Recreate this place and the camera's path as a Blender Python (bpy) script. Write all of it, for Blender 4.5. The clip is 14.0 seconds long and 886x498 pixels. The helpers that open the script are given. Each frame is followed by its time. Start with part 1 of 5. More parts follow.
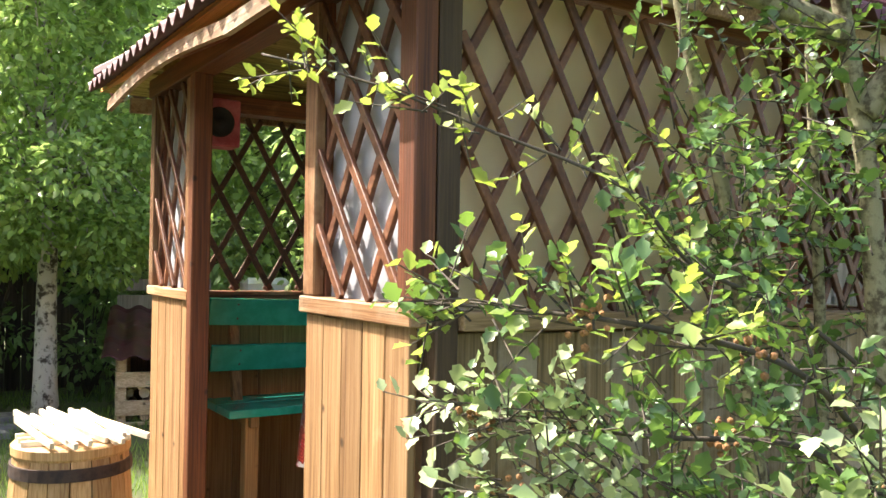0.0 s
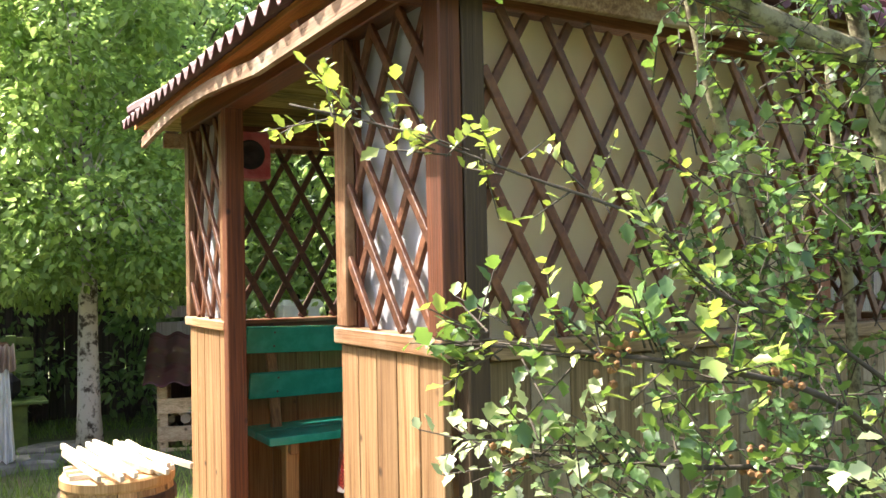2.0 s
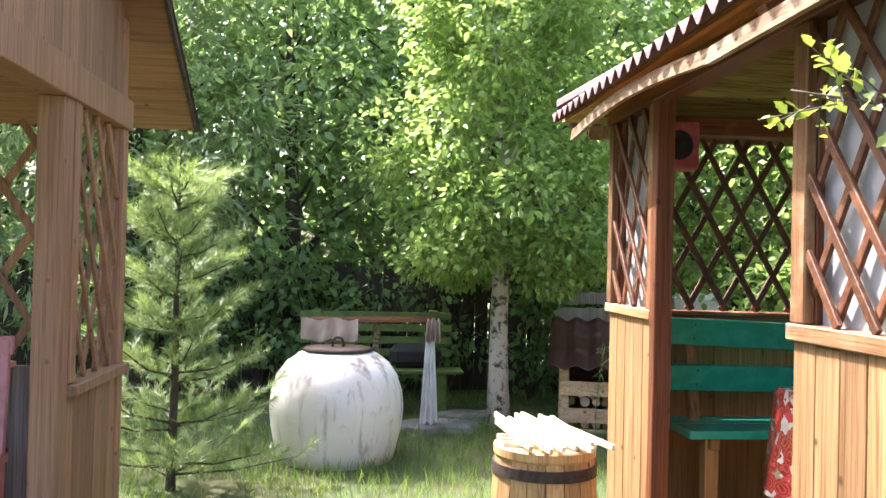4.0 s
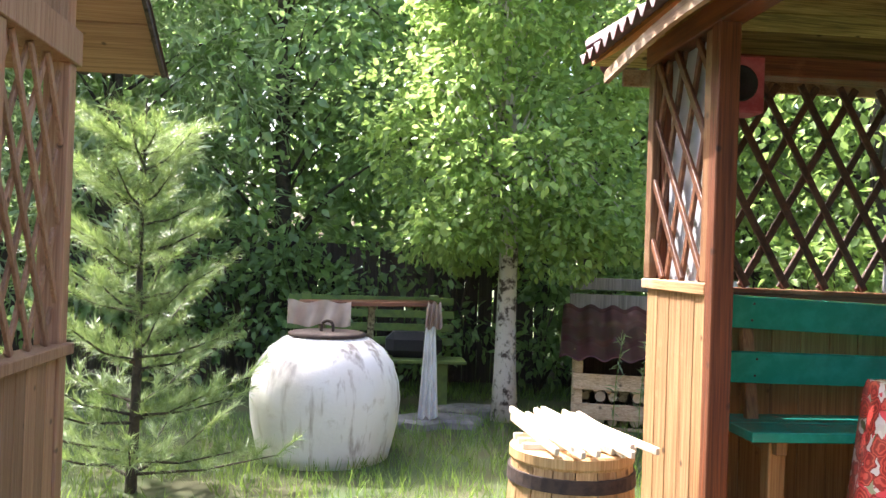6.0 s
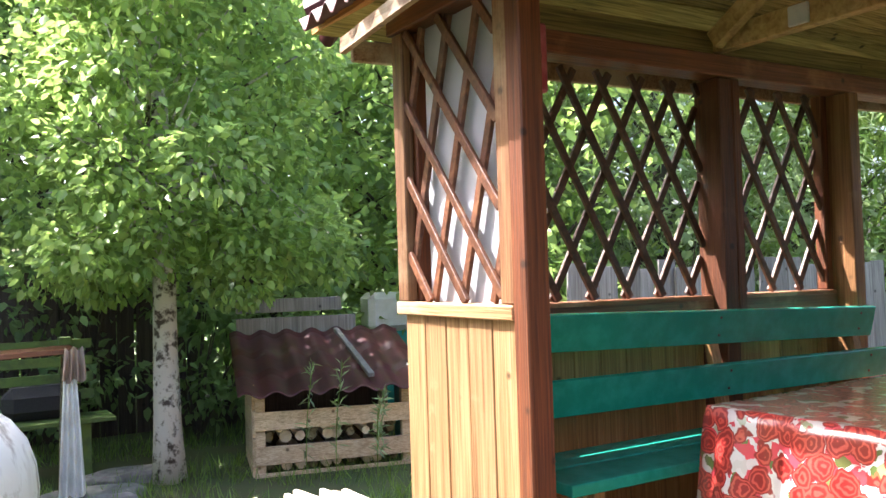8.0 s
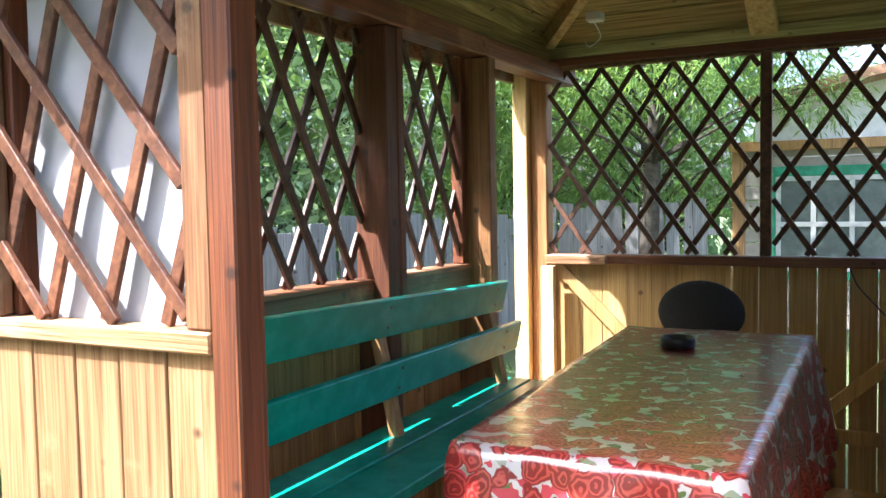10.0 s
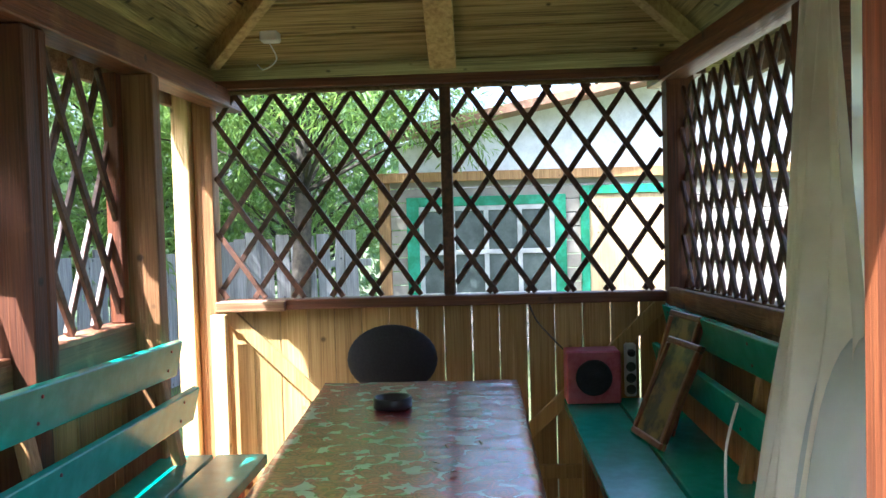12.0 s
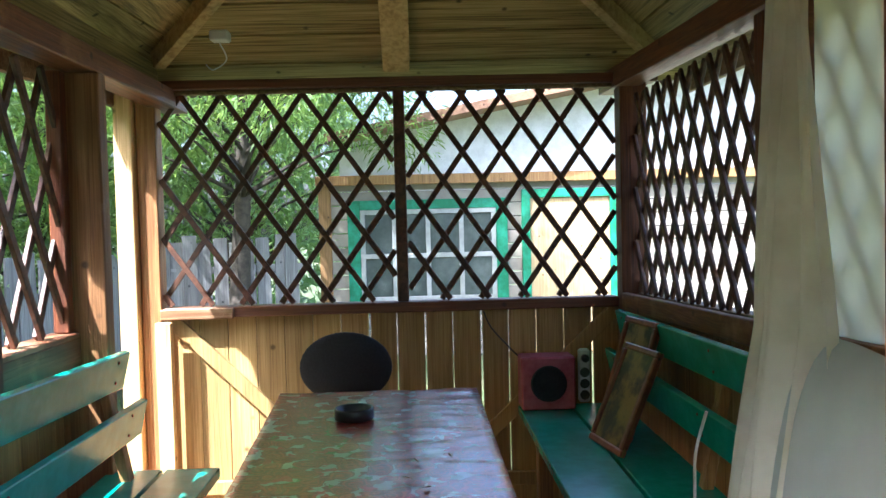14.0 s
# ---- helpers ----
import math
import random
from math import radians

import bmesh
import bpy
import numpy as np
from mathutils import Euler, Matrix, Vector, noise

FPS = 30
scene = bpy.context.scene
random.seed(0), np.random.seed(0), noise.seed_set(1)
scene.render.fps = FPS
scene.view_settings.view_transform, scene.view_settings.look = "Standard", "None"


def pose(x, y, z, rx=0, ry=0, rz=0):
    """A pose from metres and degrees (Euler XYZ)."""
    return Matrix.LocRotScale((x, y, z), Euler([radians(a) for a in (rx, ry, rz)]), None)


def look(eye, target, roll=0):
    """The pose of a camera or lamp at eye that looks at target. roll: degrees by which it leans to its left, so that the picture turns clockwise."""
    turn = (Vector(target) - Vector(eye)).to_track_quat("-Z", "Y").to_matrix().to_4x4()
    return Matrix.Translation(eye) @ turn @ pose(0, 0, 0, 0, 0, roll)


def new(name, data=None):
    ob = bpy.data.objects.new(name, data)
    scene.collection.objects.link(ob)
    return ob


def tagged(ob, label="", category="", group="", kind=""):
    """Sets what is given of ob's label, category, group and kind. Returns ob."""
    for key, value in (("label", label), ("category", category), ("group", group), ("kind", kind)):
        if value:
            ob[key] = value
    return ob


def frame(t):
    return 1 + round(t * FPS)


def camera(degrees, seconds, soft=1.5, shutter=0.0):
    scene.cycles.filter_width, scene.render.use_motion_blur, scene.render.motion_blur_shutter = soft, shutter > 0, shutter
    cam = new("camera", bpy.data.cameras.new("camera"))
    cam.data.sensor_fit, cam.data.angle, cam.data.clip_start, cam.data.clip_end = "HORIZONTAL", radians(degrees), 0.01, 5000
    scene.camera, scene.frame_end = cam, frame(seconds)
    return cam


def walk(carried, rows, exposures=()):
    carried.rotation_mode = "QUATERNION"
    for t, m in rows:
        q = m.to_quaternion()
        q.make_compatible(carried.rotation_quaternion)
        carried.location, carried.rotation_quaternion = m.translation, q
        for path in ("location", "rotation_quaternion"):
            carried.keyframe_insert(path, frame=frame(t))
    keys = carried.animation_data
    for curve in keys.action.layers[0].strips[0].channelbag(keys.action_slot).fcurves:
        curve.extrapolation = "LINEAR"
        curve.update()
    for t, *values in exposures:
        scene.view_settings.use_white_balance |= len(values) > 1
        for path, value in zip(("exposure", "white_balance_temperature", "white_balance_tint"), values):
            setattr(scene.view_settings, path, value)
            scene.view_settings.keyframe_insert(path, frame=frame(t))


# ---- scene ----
cam = camera(54.6, 14.0)
PATH = [
    (0, (0.574, 1.995, 1.294), (1.649, 3.682, 1.316), 0.9),
    (0.5, (0.58, 1.969, 1.315), (1.747, 3.592, 1.362), -0.9),
    (1, (0.589, 1.957, 1.322), (1.779, 3.563, 1.37), -1.4),
    (1.5, (0.598, 1.97, 1.33), (1.752, 3.603, 1.378), -1.6),
    (2, (0.56, 1.96, 1.34), (1.571, 3.685, 1.389), -1.2),
    (2.5, (0.509, 1.968, 1.338), (1.369, 3.772, 1.398), -0.3),
    (3, (0.454, 1.979, 1.339), (1.08, 3.877, 1.392), 0.5),
    (3.5, (0.405, 1.997, 1.336), (0.784, 3.961, 1.379), 1.1),
    (4, (0.364, 1.993, 1.331), (0.558, 3.983, 1.36), 1.3),
    (4.2, (0.359, 2.014, 1.322), (0.512, 4.008, 1.342), 1.7),
    (6.3, (0.401, 2.809, 1.209), (0.626, 4.796, 1.226), 2.1),
    (6.5, (0.356, 2.92, 1.228), (0.625, 4.902, 1.271), 2.0),
    (7, (0.275, 3.138, 1.206), (0.575, 5.113, 1.307), 0.9),
    (7.5, (0.274, 3.353, 1.234), (0.887, 5.254, 1.338), -0.9),
    (8, (0.252, 3.579, 1.25), (1.288, 5.288, 1.298), -1.8),
    (8.5, (0.236, 3.797, 1.294), (1.592, 5.265, 1.24), -1.4),
    (8.7, (0.257, 3.868, 1.3), (1.653, 5.3, 1.278), -1.4),
    (10.8, (0.507, 4.541, 1.405), (2.41, 5.137, 1.252), -1.4),
    (11, (0.538, 4.574, 1.405), (2.453, 5.138, 1.283), -2.1),
    (11.5, (0.671, 4.642, 1.439), (2.628, 5.048, 1.39), -4.1),
    (12, (0.745, 4.645, 1.434), (2.741, 4.736, 1.359), -1.6),
    (12.5, (0.79, 4.682, 1.435), (2.777, 4.491, 1.311), -1.5),
    (13, (0.798, 4.707, 1.439), (2.78, 4.476, 1.313), -1.8),
    (13.5, (0.8, 4.727, 1.441), (2.79, 4.557, 1.333), -1.5),
    (14, (0.79, 4.73, 1.449), (2.788, 4.666, 1.375), -1.4),
]
walk(cam, [(t, look(eye, target, roll)) for t, eye, target, roll in PATH],
     [(0, 2.1, 6500, 12), (2.0, 2.17, 6450, 13), (4.2, 2.3, 6100, 17), (6.3, 2.33, 6000, 18), (7.5, 2.43, 5950, 17), (8.0, 2.48, 5950, 16), (8.7, 2.5, 5850, 12), (10.8, 2.63, 5250, 12), (11.6, 2.77, 5200, 13), (12.1, 2.82, 5200, 13), (12.6, 2.62, 5150, 13), (14, 2.62, 5200, 13)])

# ---- light ----
SUN_TO = Vector((-0.55, 0.58, 1.05)).normalized()
sun_el = math.asin(SUN_TO.z)
sun_az = math.atan2(SUN_TO.x, SUN_TO.y)
world = bpy.data.worlds.new("world")
world.use_nodes = True
scene.world = world
wn = world.node_tree.nodes
sky = wn.new("ShaderNodeTexSky")
sky.sky_type = "NISHITA"
sky.sun_disc = False
sky.sun_elevation = sun_el
sky.sun_rotation = sun_az
sky.air_density, sky.dust_density, sky.ozone_density = 1.0, 6.0, 0.6
wn["Background"].inputs["Strength"].default_value = 0.15
world.node_tree.links.new(sky.outputs[0], wn["Background"].inputs["Color"])
sun = new("sun", bpy.data.lights.new("sun", "SUN"))
sun.data.energy, sun.data.angle, sun.data.color = 4.3, radians(0.6), (1.0, 0.93, 0.82)
sun.matrix_world = look(SUN_TO * 30, (0, 0, 0))

# ---- materials ----


def mat(name, build):
    m = bpy.data.materials.new(name)
    m.use_nodes = True
    nt = m.node_tree
    bsdf = nt.nodes["Principled BSDF"]
    build(nt, bsdf)
    return m


def node(nt, kind, **values):
    n = nt.nodes.new(kind)
    for key, value in values.items():
        n.inputs[key.replace("_", " ")].default_value = value
    return n


def ramp(nt, fac, stops):
    r = nt.nodes.new("ShaderNodeValToRGB")
    while len(r.color_ramp.elements) < len(stops):
        r.color_ramp.elements.new(0.5)
    for e, (p, c) in zip(r.color_ramp.elements, stops):
        e.position, e.color = p, (*c, 1)
    nt.links.new(fac, r.inputs["Fac"])
    return r.outputs["Color"]


def mix(nt, fac, a, b, mode="MIX"):
    n = nt.nodes.new("ShaderNodeMix")
    n.data_type, n.blend_type = "RGBA", mode
    for socket, value in ((n.inputs["Factor"], fac), (n.inputs[6], a), (n.inputs[7], b)):
        if isinstance(value, bpy.types.NodeSocket):
            nt.links.new(value, socket)
        else:
            socket.default_value = value if isinstance(value, float) else (*value, 1)
    return n.outputs[2]


def shifted(nt, scale, rotation=(0, 0, 0)):
    """Object coordinates, shifted by the object's own random number, then scaled."""
    tc, oi = nt.nodes.new("ShaderNodeTexCoord"), nt.nodes.new("ShaderNodeObjectInfo")
    add = nt.nodes.new("ShaderNodeVectorMath")
    mul = nt.nodes.new("ShaderNodeVectorMath")
    mul.operation = "SCALE"
    mul.inputs[0].default_value = (7.3, 5.1, 9.7)
    nt.links.new(oi.outputs["Random"], mul.inputs["Scale"])
    nt.links.new(tc.outputs["Object"], add.inputs[0])
    nt.links.new(mul.outputs[0], add.inputs[1])
    mp = nt.nodes.new("ShaderNodeMapping")
    mp.inputs["Scale"].default_value = scale
    mp.inputs["Rotation"].default_value = rotation
    nt.links.new(add.outputs[0], mp.inputs["Vector"])
    return mp.outputs["Vector"], oi.outputs["Random"]


def bumped(nt, bsdf, height, strength, distance=0.004):
    b = node(nt, "ShaderNodeBump", Strength=strength, Distance=distance)
    nt.links.new(height, b.inputs["Height"])
    nt.links.new(b.outputs[0], bsdf.inputs["Normal"])


def wood(name, dark, mid, light, axis="z", rough=0.55, wear=None, wear_at=0.62, coat=0.0, bump=0.9):
    """Sawn timber, with its grain along one axis."""
    def build(nt, bsdf):
        fine = {"x": (3.2, 150, 150), "y": (150, 3.2, 150), "z": (150, 150, 3.2), "n": (46, 46, 46)}[axis]
        wide = {"x": (0.7, 19, 19), "y": (19, 0.7, 19), "z": (19, 19, 0.7), "n": (8, 8, 8)}[axis]
        v1, rnd = shifted(nt, fine)
        v2, _ = shifted(nt, wide)
        n1, n2 = node(nt, "ShaderNodeTexNoise", Scale=1.0, Detail=5.0, Distortion=0.6), node(nt, "ShaderNodeTexNoise", Scale=1.0, Detail=3.0, Distortion=1.6)
        nt.links.new(v1, n1.inputs["Vector"])
        nt.links.new(v2, n2.inputs["Vector"])
        grain = mix(nt, 0.4, n1.outputs["Fac"], n2.outputs["Fac"])
        colour = ramp(nt, grain, [(0.36, dark), (0.49, mid), (0.63, light)])
        v3, _ = shifted(nt, (7, 7, 7))
        knots = node(nt, "ShaderNodeTexVoronoi", Scale=1.0)
        nt.links.new(v3, knots.inputs["Vector"])
        knot = ramp(nt, knots.outputs["Distance"], [(0.05, (1, 1, 1)), (0.11, (0, 0, 0))])
        colour = mix(nt, knot, colour, tuple(c * 0.45 for c in dark))
        if wear:
            v4, _ = shifted(nt, (3, 3, 3))
            n4 = node(nt, "ShaderNodeTexNoise", Scale=1.0, Detail=6.0, Roughness=0.65)
            nt.links.new(v4, n4.inputs["Vector"])
            colour = mix(nt, ramp(nt, n4.outputs["Fac"], [(wear_at - 0.1, (0, 0, 0)), (wear_at + 0.08, (1, 1, 1))]), colour, wear)
        hue = node(nt, "ShaderNodeHueSaturation")
        nt.links.new(colour, hue.inputs["Color"])
        span = node(nt, "ShaderNodeMapRange", To_Min=0.72, To_Max=1.22)
        nt.links.new(rnd, span.inputs["Value"])
        nt.links.new(span.outputs[0], hue.inputs["Value"])
        nt.links.new(hue.outputs[0], bsdf.inputs["Base Color"])
        bsdf.inputs["Roughness"].default_value = rough
        bsdf.inputs["Coat Weight"].default_value = coat
        bsdf.inputs["Coat Roughness"].default_value = 0.25
        bumped(nt, bsdf, grain, bump)
    return mat(name, build)


def plain(name, colour, rough=0.6, metal=0.0, other=None, scale=9.0, bump=0.2, spread=(0.42, 0.62)):
    """A plain surface with stains of a second colour."""
    def build(nt, bsdf):
        v, rnd = shifted(nt, (scale, scale, scale))
        n = node(nt, "ShaderNodeTexNoise", Scale=1.0, Detail=7.0, Roughness=0.65)
        nt.links.new(v, n.inputs["Vector"])
        colour_out = ramp(nt, n.outputs["Fac"], [(spread[0], colour), (spread[1], other or tuple(c * 0.72 for c in colour))])
        nt.links.new(colour_out, bsdf.inputs["Base Color"])
        bsdf.inputs["Roughness"].default_value, bsdf.inputs["Metallic"].default_value = rough, metal
        if bump:
            bumped(nt, bsdf, n.outputs["Fac"], bump)
    return mat(name, build)


def leaf(name, dark, light, through_light=0.4, tint=(0.46, 0.6, 0.1), rough=0.4):
    """Leaves of varied green that let light through."""
    def build(nt, bsdf):
        geo = nt.nodes.new("ShaderNodeNewGeometry")
        colour = ramp(nt, geo.outputs["Random Per Island"], [(0.0, dark), (0.75, light), (1.0, tuple(min(1, c * 1.5) for c in light))])
        nt.links.new(colour, bsdf.inputs["Base Color"])
        bsdf.inputs["Roughness"].default_value = rough
        bsdf.inputs["Specular IOR Level"].default_value = 0.6
        tr = nt.nodes.new("ShaderNodeBsdfTranslucent")
        nt.links.new(mix(nt, 0.5, colour, tint), tr.inputs["Color"])
        mx = nt.nodes.new("ShaderNodeMixShader")
        mx.inputs[0].default_value = through_light
        nt.links.new(bsdf.outputs[0], mx.inputs[1])
        nt.links.new(tr.outputs[0], mx.inputs[2])
        nt.links.new(mx.outputs[0], nt.nodes["Material Output"].inputs["Surface"])
    return mat(name, build)


def cloth(name, colour, through_light=0.45, rough=0.85, stain=(0.6, 0.55, 0.45), amount=0.62):
    def build(nt, bsdf):
        v, _ = shifted(nt, (4, 4, 4))
        n = node(nt, "ShaderNodeTexNoise", Scale=1.0, Detail=6.0)
        nt.links.new(v, n.inputs["Vector"])
        c = ramp(nt, n.outputs["Fac"], [(amount - 0.2, colour), (amount + 0.15, stain)])
        nt.links.new(c, bsdf.inputs["Base Color"])
        bsdf.inputs["Roughness"].default_value = rough
        tr = nt.nodes.new("ShaderNodeBsdfTranslucent")
        nt.links.new(c, tr.inputs["Color"])
        mx = nt.nodes.new("ShaderNodeMixShader")
        mx.inputs[0].default_value = through_light
        nt.links.new(bsdf.outputs[0], mx.inputs[1])
        nt.links.new(tr.outputs[0], mx.inputs[2])
        nt.links.new(mx.outputs[0], nt.nodes["Material Output"].inputs["Surface"])
        bumped(nt, bsdf, n.outputs["Fac"], 0.25)
    return mat(name, build)


def rose_cloth(name, bg, scale=19.0, gloss=0.22, bump=0.3):
    """Printed roses: warped rings of red round the cell centres, leaves between, on white."""
    def build(nt, bsdf):
        tc = nt.nodes.new("ShaderNodeTexCoord")
        nz = node(nt, "ShaderNodeTexNoise", Scale=24.0, Detail=2.0)
        nt.links.new(tc.outputs["Object"], nz.inputs["Vector"])
        warp = mix(nt, 0.045, tc.outputs["Object"], nz.outputs["Color"], "ADD")
        vo = node(nt, "ShaderNodeTexVoronoi", Scale=scale, Randomness=0.85)
        nt.links.new(warp, vo.inputs["Vector"])
        rings = nt.nodes.new("ShaderNodeMath")
        rings.operation = "SINE"
        mul = nt.nodes.new("ShaderNodeMath")
        mul.operation = "MULTIPLY"
        mul.inputs[1].default_value = 30.0
        nt.links.new(vo.outputs["Distance"], mul.inputs[0])
        nt.links.new(mul.outputs[0], rings.inputs[0])
        petal = ramp(nt, rings.outputs[0], [(0.0, (0.22, 0.018, 0.016)), (0.3, (0.4, 0.05, 0.036)), (1.0, (0.48, 0.08, 0.06))])
        tone = ramp(nt, vo.outputs["Color"], [(0.2, (0.9, 0.7, 0.7)), (0.8, (1, 1, 1))])
        petal = mix(nt, 0.5, petal, tone, "MULTIPLY")
        leaves = node(nt, "ShaderNodeTexVoronoi", Scale=scale * 2.3)
        nt.links.new(warp, leaves.inputs["Vector"])
        ground = ramp(nt, leaves.outputs["Color"], [(0.3, bg), (0.52, bg), (0.6, (0.13, 0.18, 0.04)), (0.64, (0.08, 0.12, 0.03)), (0.67, (0.5, 0.05, 0.07))])
        c = mix(nt, ramp(nt, vo.outputs["Distance"], [(0.58, (1, 1, 1)), (0.61, (0, 0, 0))]), ground, petal)
        nt.links.new(c, bsdf.inputs["Base Color"])
        bsdf.inputs["Roughness"].default_value = gloss
        bsdf.inputs["Coat Weight"].default_value = 1.0
        bsdf.inputs["Specular IOR Level"].default_value = 0.35
        bsdf.inputs["Coat IOR"].default_value = 1.62
        bsdf.inputs["Coat Roughness"].default_value = 0.17
        wv = node(nt, "ShaderNodeTexNoise", Scale=1.0, Detail=4.0, Distortion=1.0)
        mp = nt.nodes.new("ShaderNodeMapping")
        mp.inputs["Scale"].default_value = (46, 8, 12)
        nt.links.new(tc.outputs["Object"], mp.inputs["Vector"])
        nt.links.new(mp.outputs[0], wv.inputs["Vector"])
        bumped(nt, bsdf, wv.outputs["Fac"], bump, 0.012)
    return mat(name, build)


RED_POST = wood("stained_red_timber", (0.062, 0.016, 0.004), (0.125, 0.034, 0.009), (0.185, 0.057, 0.016), "z", 0.58, (0.34, 0.125, 0.04), 0.72, 0.05)
RED_BEAM = wood("stained_red_beam", (0.085, 0.022, 0.008), (0.15, 0.042, 0.014), (0.22, 0.07, 0.024), "y", 0.45, (0.42, 0.2, 0.09), 0.7, 0.15)
RED_BEAM_X = wood("stained_red_beam_x", (0.076, 0.022, 0.010), (0.140, 0.043, 0.017), (0.212, 0.076, 0.031), "x", 0.45, (0.340, 0.170, 0.076), 0.7, 0.15)
SLAT = wood("stained_lattice_slat", (0.068, 0.024, 0.012), (0.112, 0.041, 0.019), (0.180, 0.075, 0.034), "n", 0.5, (0.270, 0.150, 0.083), 0.7)
SLAT_DARK = wood("dark_lattice_slat", (0.045, 0.02, 0.012), (0.085, 0.036, 0.02), (0.14, 0.06, 0.03), "n", 0.5)
BOARD = wood("varnished_pine_board", (0.14, 0.066, 0.022), (0.25, 0.137, 0.056), (0.33, 0.205, 0.1), "z", 0.6, (0.43, 0.3, 0.16), 0.74, 0.03)
TRIM = wood("worn_trim_board", (0.085, 0.034, 0.012), (0.17, 0.075, 0.028), (0.26, 0.135, 0.058), "z", 0.6, (0.38, 0.25, 0.14), 0.64)
GOLD_POST = wood("golden_pine_post", (0.17, 0.07, 0.02), (0.29, 0.13, 0.042), (0.39, 0.2, 0.075), "z", 0.55, (0.46, 0.28, 0.13), 0.7)
DARK_POST = wood("weathered_dark_post", (0.025, 0.013, 0.006), (0.045, 0.026, 0.011), (0.068, 0.041, 0.019), "z", 0.65)
BOARD_OLD = wood("weathered_pine_board", (0.093, 0.064, 0.025), (0.170, 0.115, 0.051), (0.264, 0.187, 0.098), "z", 0.7, (0.357, 0.306, 0.221), 0.6)
OLD_X = wood("weathered_rail_x", (0.1, 0.06, 0.026), (0.18, 0.115, 0.05), (0.28, 0.19, 0.095), "x", 0.7)
SILL = wood("worn_sill", (0.202, 0.086, 0.032), (0.302, 0.158, 0.068), (0.389, 0.245, 0.130), "y", 0.55, (0.403, 0.310, 0.202), 0.58)
SILL_DARK = wood("dark_sill", (0.08, 0.028, 0.014), (0.14, 0.05, 0.022), (0.21, 0.08, 0.035), "y", 0.45)
SILL_X = wood("brown_sill_x", (0.09, 0.028, 0.012), (0.15, 0.05, 0.02), (0.22, 0.085, 0.035), "x", 0.5, (0.4, 0.22, 0.12), 0.64)
YELLOW = wood("ochre_board", (0.3, 0.185, 0.06), (0.43, 0.275, 0.095), (0.53, 0.36, 0.14), "z", 0.6)
YELLOW_POST = wood("ochre_post", (0.42, 0.26, 0.1), (0.6, 0.4, 0.17), (0.7, 0.5, 0.25), "z", 0.55)
BROWN_IN = wood("brown_inner_board", (0.2, 0.1, 0.035), (0.31, 0.165, 0.055), (0.42, 0.24, 0.09), "z", 0.6)
CEIL_X = wood("ceiling_plank_x", (0.12, 0.088, 0.028), (0.29, 0.215, 0.068), (0.46, 0.35, 0.14), "x", 0.65)
CEIL_Y = wood("ceiling_plank_y", (0.12, 0.088, 0.028), (0.29, 0.215, 0.068), (0.46, 0.35, 0.14), "y", 0.65)
RAFTER = wood("rafter_timber", (0.28, 0.18, 0.06), (0.43, 0.3, 0.11), (0.54, 0.4, 0.17), "n", 0.6)
SOFFIT = wood("orange_soffit", (0.300, 0.105, 0.027), (0.480, 0.188, 0.051), (0.660, 0.300, 0.098), "y", 0.5)
FASCIA = wood("weathered_fascia", (0.13, 0.065, 0.032), (0.23, 0.13, 0.068), (0.34, 0.22, 0.13), "y", 0.7, (0.48, 0.4, 0.3), 0.6)
GREEN = plain("green_bench_paint", (0.02, 0.3, 0.205), 0.24, 0.0, (0.03, 0.37, 0.265), 14.0, 0.25)
GREEN_OLD = plain("worn_lime_paint", (0.11, 0.17, 0.035), 0.7, 0.0, (0.07, 0.11, 0.03), 12.0)
ROOFING = plain("maroon_roof_sheet", (0.085, 0.02, 0.024), 0.5, 0.0, (0.05, 0.015, 0.018), 6.0, 0.3)
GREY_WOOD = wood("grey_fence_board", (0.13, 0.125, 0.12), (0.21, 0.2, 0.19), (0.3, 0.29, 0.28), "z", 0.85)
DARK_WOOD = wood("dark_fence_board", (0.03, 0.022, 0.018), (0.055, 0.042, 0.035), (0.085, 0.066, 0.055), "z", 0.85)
CRATE = wood("crate_plank", (0.336, 0.238, 0.140), (0.504, 0.378, 0.238), (0.644, 0.518, 0.350), "x", 0.75)
PALE = wood("house_larch", (0.21, 0.1, 0.052), (0.3, 0.155, 0.085), (0.37, 0.21, 0.125), "z", 0.6)
PALE_X = wood("house_larch_x", (0.21, 0.1, 0.052), (0.3, 0.155, 0.085), (0.37, 0.21, 0.125), "x", 0.6)
BARK_BIRCH = plain("birch_bark", (0.5, 0.46, 0.4), 0.85, 0.0, (0.06, 0.045, 0.035), 14.0, 0.9, (0.5, 0.6))
BARK = plain("grey_bark", (0.24, 0.22, 0.13), 0.9, 0.0, (0.07, 0.055, 0.03), 38.0, 1.0, (0.46, 0.6))
BARK_DARK = plain("dark_bark", (0.07, 0.055, 0.04), 0.9, 0.0, (0.035, 0.028, 0.02), 20.0, 0.9)


